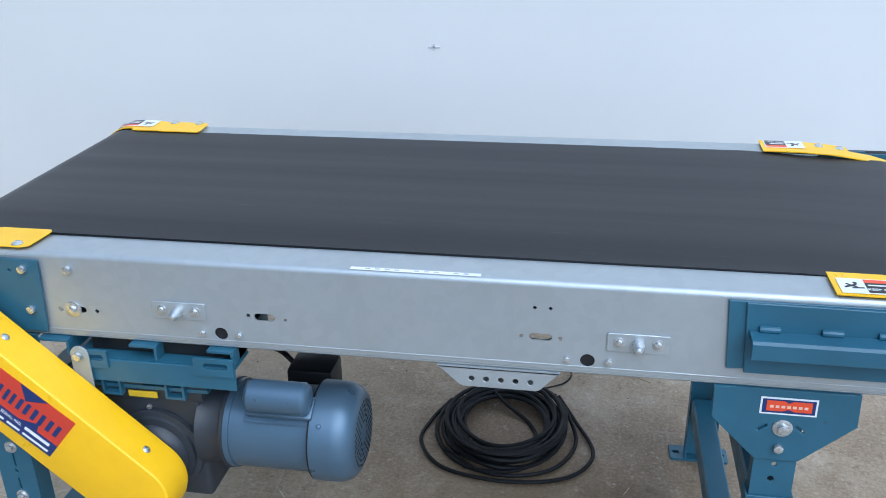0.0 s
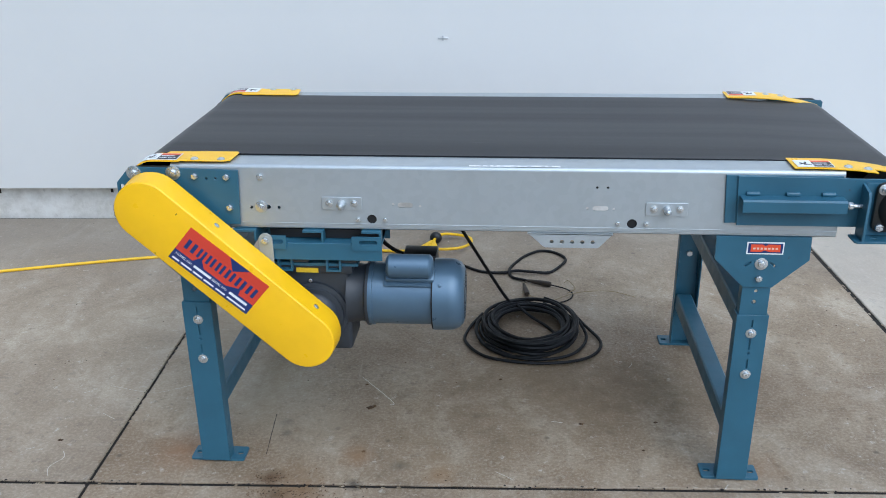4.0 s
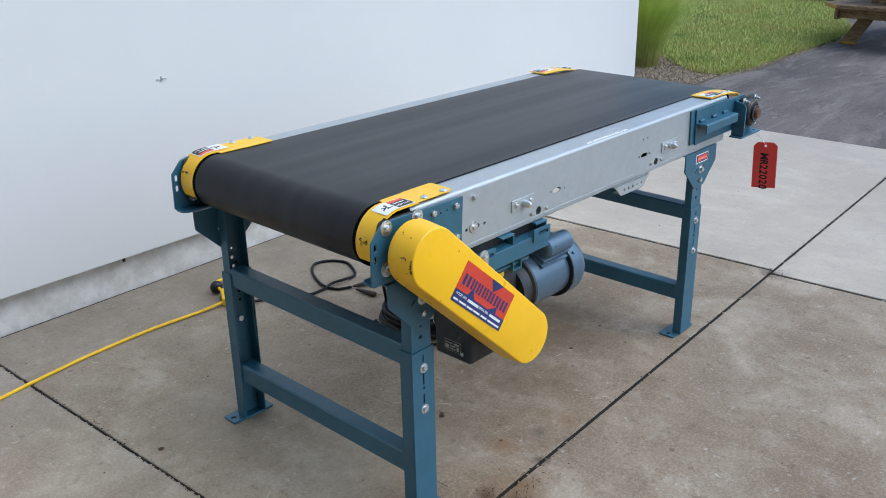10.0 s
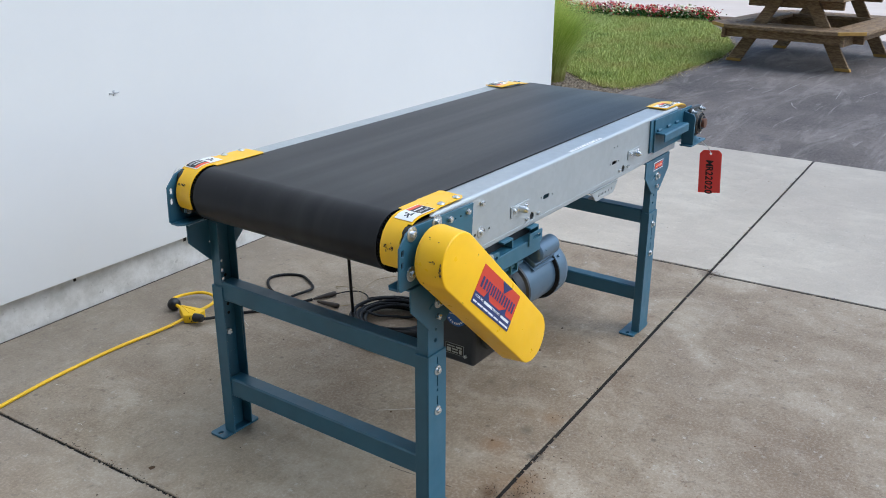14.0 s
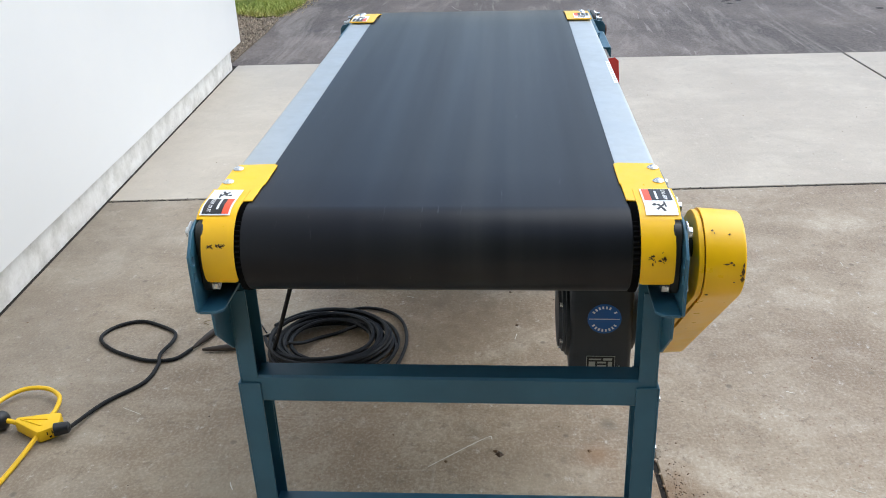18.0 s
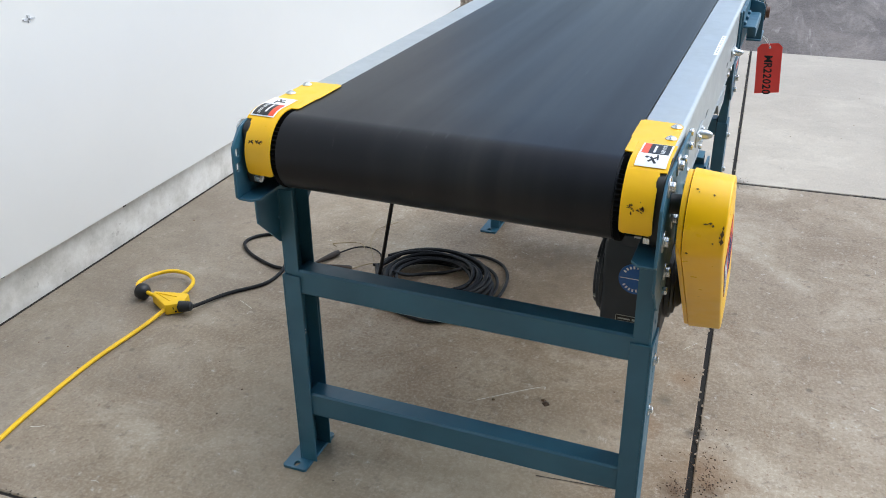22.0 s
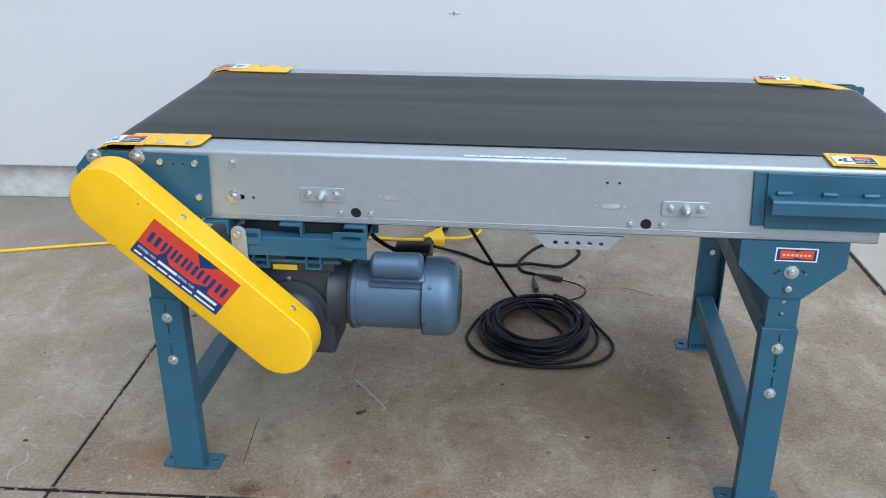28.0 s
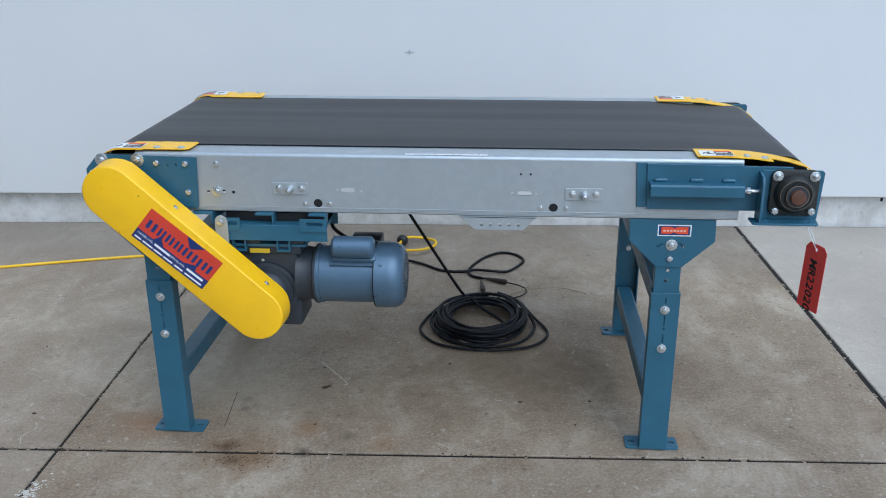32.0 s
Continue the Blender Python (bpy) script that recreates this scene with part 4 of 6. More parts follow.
def leg_frame(cx, s):
    """Two legs of angle steel, web to the outside of the conveyor, side flange towards its end s, and two cross members."""
    for rear in (False, True):
        w = "rear" if rear else "front"
        lo = 0.0
        out = [(cx - 0.037, lo + 0.007), (cx + 0.037, lo + 0.007), (cx + 0.037, 0.474), (cx - 0.037, 0.474)]
        holes = [slot(cx, 0.397, 0.0045, 0.03), slot(cx, 0.452, 0.0045, 0.02), ring(cx, 0.372, 0.004, 8), slot(cx, 0.343, 0.0045, 0.026)]
        web = prism(out, "y", -0.0030, 0.0008, 0.0006, 1, holes)
        a, b = sorted((cx + s * 0.037, cx + s * 0.033))
        fl1 = box(a, b, 0.0009, 0.038 if cx < 1 else 0.028, lo + 0.007, 0.474, 0.0006, 1)
        a, b = sorted((cx - s * 0.037, cx - s * 0.033))
        fl2 = box(a, b, 0.0009, 0.036, lo + 0.007, 0.474, 0.0006, 1)
        leg = part("leg", side(join(web, fl1, fl2), rear), M_BLUE, conveyor, "blue channel steel leg bolted to a telescoping upper leg")
        in_web = prism([(cx - 0.0322, 0.25), (cx + 0.0322, 0.25), (cx + 0.0322, 0.672), (cx - 0.0322, 0.672)], "y", 0.0013, 0.0050, 0.0005, 1,
                       [ring(cx - 0.002, 0.507, 0.0055, 10), ring(cx, 0.535, 0.004, 10)] + ([ring(cx, 0.48, 0.005, 10)] if rear else []))
        upper = part("upper_leg", side(join(in_web, *(box(*sorted((cx + k * 0.0322, cx + k * 0.029)), 0.0051, 0.034 if cx < 1 else 0.026, 0.25, 0.662, 0.0005, 1) for k in (-1, 1))), rear), M_BLUE, conveyor)
        for z in (0.427, 0.316):
            bolt(leg, cx, sy(-0.0032, rear), z, w, 0.0135, 0.0125)
            part("nut", side(cyl((cx, 0.0052, z), (cx, 0.014, z), 0.009, seg=6), rear), M_ZINC, leg)
        for z in (0.40, 0.372, 0.49):
            part("punched_hole", side(cyl((cx + 0.008, 0.0053, z), (cx + 0.008, 0.0058, z), 0.005, seg=10), rear), M_DARKHOLE, upper)
        gus = [(cx - 0.105, 0.673), (cx + 0.107, 0.673), (cx + 0.109, 0.617), (cx + 0.033, 0.547), (cx - 0.033, 0.547), (cx - 0.104, 0.617)]
        gp = part("gusset_plate", side(prism(gus, "y", -0.0035, 0.0012, 0.0008, 1, [arc_slot(cx, 0.571, 0.044, 118, 140), arc_slot(cx, 0.571, 0.044, 40, 62)]), rear), M_BLUE, conveyor, "blue pivot plate under the rail")
        part("top_flange", side(box(cx - 0.105, cx + 0.107, -0.0033, 0.014, 0.6685, 0.6728), rear), M_BLUE, gp)
        bolt(gp, cx + 0.002, sy(-0.0037, rear), 0.607, w, 0.0165, 0.015)
        bolt(gp, cx, sy(-0.0037, rear), 0.571, w, 0.0135)
        o = -0.018 if rear else 0.018
        foot = prism(rounded(cx - 0.072, cx + 0.072, o - 0.013, o + 0.045, 0.006), "z", lo, lo + 0.0068, 0.0008, 1, [slot(cx - 0.056, o + 0.016, 0.018, 0.012), slot(cx + 0.056, o + 0.016, 0.018, 0.012)])
        part("foot_plate", side(foot, rear), M_BLUE, leg)
    for z0, z1 in (((0.432, 0.488), (0.131, 0.188)) if cx < 1 else ((0.432, 0.483), (0.132, 0.185))):
        x = cx - 0.033
        prof = [(x, z0 + 0.004), (x + 0.004, z0), (x + 0.044, z0), (x + 0.048, z0 + 0.004), (x + 0.048, z1 - 0.004), (x + 0.044, z1), (x + 0.004, z1), (x, z1 - 0.004)]
        part("cross_member", prism(prof, "y", 0.030, WIDE - 0.030), M_BLUE, conveyor, "blue box-section cross member between the legs")


leg_frame(0.001, -1)
leg_frame(1.346, -1)


label = part("maker_label", box(1.311, 1.394, -0.0042, -0.0037, 0.6305, 0.6605), M_WHITE, conveyor, "small white, blue and orange maker's sticker")
part("blue_field", box(1.314, 1.391, -0.0047, -0.0043, 0.6335, 0.6575), M_NAVY, label)
part("orange_field", prism([(1.320, 0.655), (1.346, 0.655), (1.352, 0.651), (1.359, 0.655), (1.386, 0.655), (1.386, 0.637), (1.362, 0.637), (1.352, 0.6405), (1.343, 0.637), (1.320, 0.637)], "y", -0.0051, -0.0048), M_ORANGE, label)
for k in range(7):
    part("text_bar", box(1.325 + 0.0083 * k, 1.3303 + 0.0083 * k, -0.0055, -0.0052, 0.6428, 0.6472), M_LABELPALE, label)

# galvanised cable bracket under the rail
tr = [(0.812, 0.672), (1.008, 0.672), (0.998, 0.662), (0.978, 0.640), (0.972, 0.637), (0.854, 0.637), (0.848, 0.640), (0.822, 0.664)]
cb = prism(tr, "y", -0.003, 0.0, 0.0006, 1, [ring(0.868 + 0.0235 * k, 0.652, 0.0048, 10) for k in range(5)])
part("cable_bracket", join(cb, box(0.812, 1.008, -0.003, 0.05, 0.6695, 0.6727), box(0.86, 0.97, 0.0, 0.03, 0.637, 0.6395)), M_GALV, conveyor, "galvanised bracket with five holes under the rail")

# ---- drive: chain guard, gearbox, motor, mount ----
C1, C2, CR = (-0.0530, 0.7465), (0.2932, 0.4270), 0.0745


FACE, RIM = -0.1015, -0.0390


def stadium(r, n=18):
    a = math.degrees(math.atan2(C2[1] - C1[1], C2[0] - C1[0]))
    return ring(C2[0], C2[1], r, n, a - 90, a + 90) + ring(C1[0], C1[1], r, n, a + 90, a + 270)


DRAFT = 0.0045


def shell(r, y0, y1, draft=DRAFT):
    """A pressed pan: a flat face at y0 and walls that flare a little to the back edge at y1."""
    bm = prism(stadium(r), "y", y0, y1)
    for v, (x, z) in zip([k for k in bm.verts if abs(k.co.y - y0) < 1e-5], stadium(r - draft)):
        v.co.x, v.co.z = x, z
    e = [k for k in bm.edges if all(abs(v.co.y - y0) < 1e-5 for v in k.verts)]
    bmesh.ops.bevel(bm, geom=e, offset=0.004, segments=3, affect="EDGES", profile=0.5)
    return bm


cover = part("chain_guard", shell(CR, FACE, RIM), M_YELLOW, conveyor, "yellow sheet chain guard with a red and blue maker's label")
part("back_plate", prism(stadium(CR - 0.0030), "y", -0.0376, -0.0290, 0.001, 1), M_YELLOW, cover)
# Black plate stands for the shade in the slit behind the cover.
part("gap", prism(stadium(CR - 0.0060), "y", -0.0389, -0.0377), M_BLACK, cover)
ax = Vector((C2[0] - C1[0], 0, C2[1] - C1[1])).normalized()
for f, s in ((0.30, 1), (0.93, 1)):
    p = Vector((C1[0], -0.068, C1[1])).lerp(Vector((C2[0], -0.068, C2[1])), f) + s * (CR - 0.0022) * Vector((-ax.z, 0, ax.x))
    q = Vector((-ax.z, 0, ax.x)).to_track_quat("Z", "Y").to_matrix().to_4x4()
    put("screw", bolt_mesh(0.007, 0.0, True), cover, Matrix.Translation(p) @ q)
for y, z, u, v in ((-0.050, 0.807, 0.0022, 0.0016), (-0.053, 0.804, 0.0012, 0.001), (-0.076, 0.802, 0.002, 0.0016), (-0.070, 0.763, 0.0055, 0.0012), (-0.077, 0.765, 0.0035, 0.0016), (-0.081, 0.7615, 0.002, 0.0022),
                   (-0.084, 0.732, 0.0013, 0.0013), (-0.046, 0.706, 0.0026, 0.0016), (-0.0960, 0.750, 0.0028, 0.0075), (-0.0960, 0.737, 0.0036, 0.0050), (-0.0965, 0.760, 0.0015, 0.0040), (-0.0930, 0.744, 0.0016, 0.0016)):
    r = CR - DRAFT * (y - RIM) / (FACE - RIM) + 0.0001
    a = math.pi - math.asin((z - C1[1]) / r)
    flake = prism([(u * k * math.cos(b), v * k * math.sin(b)) for b, k in zip(np.arange(0, 2 * math.pi, math.pi / 4), (1, 0.6, 1.1, 0.8, 1, 0.7, 1.2, 0.6))], "x", -0.0005, 0.0005)
    put("chip", mesh_from("chip", flake, M_CRUMB), cover, Matrix.Translation((C1[0] + r * math.cos(a), y, C1[1] + r * math.sin(a))) @ Matrix.Rotation(math.pi - a, 4, "Y"))

# the label lies along the guard
LC = Vector((0.105, -0.1017, 0.604))
LM = Matrix.Translation(LC) @ Matrix.Rotation(radians(40.5), 4, "Y") @ pose(0, 0, 0, 90, 0, 0)
LW, LH = 0.2206, 0.0955


def on_label(name, bm, mat, parent, lab=""):
    return put(name, mesh_from(name, bm, mat), parent, LM, lab)


red = on_label("maker_label", box(-LW / 2, LW / 2, -LH / 2, LH / 2, 0.0001, 0.0006), M_RED, cover, "red and dark blue maker's label with white lines")
on_label("blue_band", box(-LW / 2, LW / 2, -LH / 2, -LH / 2 + 0.029, 0.0007, 0.0010), M_NAVY, red)
on_label("blue_triangle", prism([(0.000, LH / 2), (0.056, LH / 2), (0.024, LH / 2 - 0.026)], "z", 0.0007, 0.0010), M_NAVY, red)
on_label("blue_triangle", prism([(-0.062, -0.0188), (-0.050, 0.001), (-0.030, -0.0188)], "z", 0.0007, 0.0010), M_NAVY, red)
on_label("blue_triangle", prism([(0.032, -0.0188), (0.068, -0.0188), (0.064, -0.003)], "z", 0.0007, 0.0010), M_NAVY, red)
# the maker's name, as pairs of plain bars
for k, (x, w) in enumerate(((-0.0985, 0.030), (-0.0640, 0.021), (-0.0390, 0.022), (-0.0125, 0.022), (0.0135, 0.025), (0.0430, 0.026), (0.0735, 0.027))):
    for f in (0.06, 0.62):
        on_label("name_bar", box(x + f * w, x + (f + 0.30) * w, -0.004, 0.0215, 0.0011, 0.0014), M_NAVY, red)
put("writing", text_mesh("MODEL NO.", 0.0085, M_WHITE, 0.0002), red, LM @ Matrix.Translation((-0.080, -0.0272, 0.0014)))
put("writing", text_mesh("SERIAL NO.", 0.0085, M_WHITE, 0.0002), red, LM @ Matrix.Translation((0.020, -0.0272, 0.0014)))
for x0, x1 in ((-0.052, -0.004), (0.048, 0.098)):
    on_label("blank_field", box(x0, x1, -0.0305, -0.0240, 0.0011, 0.0014), M_WHITE, red)
for x0, x1 in ((-0.104, -0.085), (-0.080, -0.050), (-0.046, -0.020), (-0.016, 0.012), (0.018, 0.044), (0.050, 0.102)):
    on_label("text_bar", box(x0, x1, -0.0425, -0.0380, 0.0011, 0.0014), M_WHITE, red)

# gearbox
gear = part("gearbox", join(box(0.192, 0.384, 0.014, 0.138, 0.343, 0.560, 0.010, 3), box(0.188, 0.394, 0.008, 0.132, 0.553, 0.577, 0.004, 2)), M_DARK_CAST, conveyor,
            "dark grey cast-iron worm gearbox")
part("output_boss", lathe(((0, 0.084), (0.008, 0.083), (0.010, 0.074), (0.015, 0.072), (0.017, 0.060), (0.023, 0.057), (0.034, 0.044), (0.040, 0.030)), (0.296, 0.0125, 0.446), (0, -1, 0), 36), M_DARK_CAST, gear)
part("output_shaft", cyl((0.272, -0.04, 0.443), (0.272, 0.02, 0.443), 0.016, seg=18), M_RUST, gear)
part("side_cover", lathe(((0, 0.090), (0.006, 0.090), (0.008, 0.084), (0.014, 0.082), (0.016, 0.074), (0.022, 0.071), (0.023, 0.02)), (0.285, 0.1375, 0.445), (0, 1, 0), 36), M_DARK_CAST, gear)
for a in range(0, 360, 60):
    bolt(gear, 0.285 + 0.078 * math.cos(radians(a + 20)), 0.1515, 0.445 + 0.078 * math.sin(radians(a + 20)), "rear", 0.009)
disc = part("maker_disc", cyl((0.1915, 0.071, 0.483), (0.1905, 0.071, 0.483), 0.0335, seg=32), M_DISC, gear, "round blue maker's disc with a white line")
part("line", box(0.1898, 0.1902, 0.0405, 0.1015, 0.4822, 0.4838), M_WHITE, disc)
for k in range(8):
    for s in (1, -1):
        a = radians(35 + 110 * k / 7)
        c = Vector((0.190, 0.071 + 0.026 * math.cos(a), 0.483 + s * 0.026 * math.sin(a)))
        if not (s == 1 and k == 6):
            put("text_bar", mesh_from("text_bar", box(-0.0002, 0.0002, -0.0018, 0.0018, -0.003, 0.003), M_WHITE), disc, Matrix.Translation(c) @ pose(0, 0, 0, s * (math.degrees(a) - 90), 0, 0))
nl = part("name_plate", prism(rounded(0.046, 0.104, 0.366, 0.396, 0.002), "x", 0.1908, 0.1916), M_STRAP, gear, "small silver-edged black data plate")
part("black_field", box(0.1903, 0.1907, 0.0472, 0.1028, 0.3672, 0.3948), M_BLACK, nl)
for y0, y1, z0, z1 in ((0.052, 0.070, 0.386, 0.391), (0.074, 0.099, 0.387, 0.390), (0.052, 0.060, 0.371, 0.383), (0.064, 0.082, 0.379, 0.383), (0.064, 0.082, 0.371, 0.375), (0.086, 0.099, 0.371, 0.383)):
    part("text_bar", box(0.1898, 0.1902, y0, y1, z0, z1), M_STRAP, nl)
part("yellow_label", box(0.258, 0.312, 0.0035, 0.0055, 0.558, 0.570), M_LABELYEL, gear, "small yellow caution label")
bolt(gear, 0.290, 0.0115, 0.535, "front", 0.009)
bolt(gear, 0.1915, 0.04, 0.37, "left", 0.009)
part("oil_plug", cyl((0.25, 0.08, 0.3435), (0.25, 0.08, 0.335), 0.012, seg=6), M_ZINC, gear)

# motor
MY, MZ = 0.064, 0.480
neck = part("motor_adapter", lathe(((0, 0.078), (0.010, 0.074), (0.034, 0.071), (0.042, 0.073), (0.046, 0.081), (0.0525, 0.082)), (0.3775, MY, MZ), (1, 0, 0), 36), M_DARK_CAST, conveyor, "dark cast motor adapter flange")
motor = part("motor", lathe(((0, 0.080), (0.010, 0.080), (0.0105, 0.0765), (0.165, 0.0765), (0.166, 0.074)), (0.4300, MY, MZ), (1, 0, 0), 44), M_GREY_PAINT, conveyor,
             "blue-grey electric motor with a domed fan cover")
for a in (45, 135, 225, 315):
    bolt(neck, 0.4290, MY + 0.073 * math.cos(radians(a)), MZ + 0.073 * math.sin(radians(a)), "left", 0.011)
# Dark ring painted as the shade in the opening behind the fan cover.
part("cover_gap", lathe(((0, 0.078), (0.001, 0.0875), (0.004, 0.0875), (0.0045, 0.078)), (0.5840, MY, MZ), (1, 0, 0), 40), M_DARKHOLE, motor)
part("fan_cover", lathe(((0, 0.082), (0.0, 0.089), (0.036, 0.089), (0.050, 0.0875), (0.064, 0.081), (0.072, 0.071), (0.0755, 0.062), (0.0755, 0.002)), (0.5885, MY, MZ), (1, 0, 0), 48), M_GREY_PAINT, motor)
grille = [cyl((0.6637, MY + r * math.cos(radians(a)), MZ + r * math.sin(radians(a))), (0.6642, MY + r * math.cos(radians(a)), MZ + r * math.sin(radians(a))), 0.0032, seg=6)
          for r, n in ((0.022, 12), (0.031, 18), (0.040, 24), (0.049, 30), (0.058, 36)) for a in np.arange(0, 360, 360 / n)]
part("vent_holes", join(*grille), M_DARKHOLE, motor, smooth=False)
capc = (0.0065, 0.579)
part("capacitor_housing", lathe(((0, 0.018), (0.003, 0.024), (0.009, 0.0285), (0.104, 0.0285), (0.110, 0.024), (0.113, 0.018)), (0.477, capc[0], capc[1]), (1, 0, 0), 28), M_GREY_PAINT, motor)
part("capacitor_rim", moved(box(-0.064, 0.064, -0.033, 0.020, -0.011, -0.0075, 0.0015, 1), Matrix.Translation((0.5335, 0.0187, 0.556)) @ pose(0, 0, 0, 33, 0, 0)), M_GREY_PAINT, motor)
part("capacitor_saddle", moved(box(-0.059, 0.059, -0.0245, 0.018, -0.009, 0.006, 0.004, 2), Matrix.Translation((0.5335, 0.0187, 0.556)) @ pose(0, 0, 0, 33, 0, 0)), M_GREY_PAINT, motor)
for x, a in ((0.572, 50), (0.500, 49)):
    p = Vector((x, MY - 0.076 * math.sin(radians(a)), MZ + 0.076 * math.cos(radians(a))))
    out = Vector((0, -math.sin(radians(a)), math.cos(radians(a))))
    part("cover_screw", cyl(p, p + 0.008 * out, 0.0045, seg=10, bev=0.001), M_GREY_PAINT, motor)
p = Vector((0.606, MY - 0.0885 * math.sin(radians(52)), MZ + 0.0885 * math.cos(radians(52))))
part("cover_screw", cyl(p, p + 0.006 * Vector((0, -0.788, 0.616)), 0.0045, seg=6, bev=0.001), M_GREY_PAINT, motor)
part("terminal_box", box(0.500, 0.587, 0.136, 0.206, 0.438, 0.551, 0.006, 2), M_BLACK, motor, "black plastic terminal box")
part("cable_gland", join(cyl((0.54, 0.172, 0.438), (0.54, 0.172, 0.426), 0.015, seg=6, bev=0.001), cyl((0.54, 0.172, 0.426), (0.54, 0.172, 0.416), 0.010, seg=14)), M_ZINC, motor)
part("terminal_cable", tube([(0.50, 0.19, 0.53), (0.46, 0.23, 0.53), (0.44, 0.2, 0.57), (0.455, 0.17, 0.63), (0.46, 0.16, 0.70)], 0.0055), M_CORD, motor)

# mount
mount = part("motor_mount", join(box(0.178, 0.472, -0.0175, -0.0125, 0.600, 0.643, 0.001, 1), box(0.178, 0.472, -0.0125, 0.045, 0.638, 0.643),
                                 box(0.178, 0.472, 0.125, 0.130, 0.600, 0.643, 0.001, 1)), M_BLUE, conveyor, "blue welded steel motor mount")
for x0, x1 in ((0.189, 0.246), (0.402, 0.472)):
    part("slotted_tab", prism(rounded(x0, x1, 0.628, 0.662, 0.002), "y", -0.0225, -0.0178, 0.0006, 1, [slot((x0 + x1) / 2 + 0.004, 0.648, (x1 - x0) * 0.62, 0.011)]), M_BLUE, mount)
for x0, x1 in ((0.116, 0.172), (0.284, 0.333), (0.424, 0.470)):
    part("hanger", join(box(x0, x1, -0.012, 0.15, 0.6668, 0.6722, 0.0006, 1), box(x1 - 0.005, x1, -0.012, 0.15, 0.6435, 0.6667, 0.0006, 1)), M_BLUE, mount)
part("base_plate", box(0.196, 0.41, 0.0, 0.165, 0.5775, 0.5845), M_BLUE, mount)
for x in (0.235, 0.352):
    part("spacer_channel", prism([(x - 0.018, 0.600), (x - 0.018, 0.566), (x + 0.018, 0.566), (x + 0.018, 0.600), (x + 0.0135, 0.600), (x + 0.0135, 0.5705), (x - 0.0135, 0.5705), (x - 0.0135, 0.600)], "y", -0.008, 0.006), M_BLUE, mount)
    part("clamp_block", box(x + 0.012, x + 0.055, 0.0, 0.03, 0.5846, 0.5995, 0.002, 1), M_DARK_CAST, mount)
strap = prism(ring(0.198, 0.653, 0.0165, 12, 0, 180) + [(0.1815, 0.590), (0.2145, 0.586)], "y", -0.0262, -0.0228, 0.0005, 1)
part("strap", strap, M_STRAP, mount, "galvanised strap with a bolt")
bolt(mount, 0.198, -0.0264, 0.653, "front", 0.0145, 0.0)
# Black box put in for the shade of the open space under the rail.
part("dark_channel", box(0.20, 0.47, 0.014, 0.12, 0.645, 0.6665), M_BLACK, mount)

# the rear legs are drawn out a little further than the front ones, so the bed leans
LEAN = 0.0115
for ob in conveyor.children_recursive:
    m = PLACED[ob.name]
    if m == IDENT:
        for v in ob.data.vertices:
            v.co.z += LEAN * v.co.y * min(1.0, max(0.0, v.co.z - 0.02) / 0.3)
    elif PLACED[ob.parent.name] == IDENT:
        p = m.translation
        ob.matrix_basis = Matrix.Translation((0, 0, LEAN * p.y * min(1.0, max(0.0, p.z - 0.02) / 0.3))) @ m

# ---- red tag on the tail bracket ----
tag = thing("hang_tag", 1.672, -0.09, 0.667, "red card tag with a handwritten stock number, hanging on white string", "tag")
TM = Matrix.Translation((1.672, -0.088, 0.556)) @ pose(0, 0, 0, 90, 0, -73) @ pose(0, 0, 0, -4, 0, 3)
card = [(-0.040, -0.075), (0.040, -0.075), (0.040, 0.075), (0.027, 0.088), (-0.027, 0.088), (-0.040, 0.075)]
cbm = prism(card, "z", -0.0004, 0.0004, 0, 2, [ring(0, 0.075, 0.0045, 10)])
cob = put("card", mesh_from("card", cbm, M_TAG), tag, TM)
for s in (1, -1):
    place = TM @ Matrix.Translation((-0.004 * s, -0.012, 0.0006 * s)) @ pose(0, 0, 0, 0, 180 if s < 0 else 0, 0) @ pose(0, 0, 0, 0, 0, -90) @ Matrix.Diagonal((0.86, 1, 1, 1))
    x = -0.074
    for ch in "MR22020":
        w = 0.029 if ch == "M" else 0.0205
        put("letter", text_mesh(ch, 0.037, M_INK, 0.0002, 0.12, 0.0009), cob, place @ Matrix.Translation((x + w / 2, 0, 0)))
        x += w
hole = TM @ Vector((0, 0.075, 0))
part("string", tube([(1.662, -0.040, 0.6805), (1.670, -0.060, 0.662), (hole.x, hole.y - 0.001, hole.z), (1.662, -0.07, 0.66), (1.660, -0.040, 0.6805)], 0.0009, 5, 5), M_STRING, tag)

# ---- cords on the concrete ----
cord = thing("power_cord", 0.86, 0.81, 0, "black rubber power cord in a loose coil on concrete", "power cord")
pts = []
turns = 17
for k in range(turns * 16 + 1):
    a = 2 * math.pi * k / 16 + 1.2
    t = k / (turns * 16)
    wob = noise.noise(Vector((k * 0.085, 3.1, 0.4)))
    lap = noise.noise(Vector((k * 0.021, 8.7, 2.4)))
    r = 0.140 + 0.016 * math.sin(a * 0.29 + 0.8) + 0.045 * wob
    cx, cy = 0.838 + 0.035 * lap, 0.783 + 0.04 * noise.noise(Vector((k * 0.019, 1.3, 5.0)))
    pts.append((cx + r * math.cos(a), cy + r * 1.12 * math.sin(a), 0.008 + 0.036 * t + 0.010 * (0.5 + noise.noise(Vector((k * 0.3, 0, 9))))))
big = [(0.64, 0.80, 0.007), (0.63, 0.70, 0.007), (0.70, 0.60, 0.007), (0.84, 0.565, 0.007), (0.97, 0.58, 0.007), (1.05, 0.63, 0.007), (1.08, 0.72, 0.007), (1.03, 0.84, 0.012)]
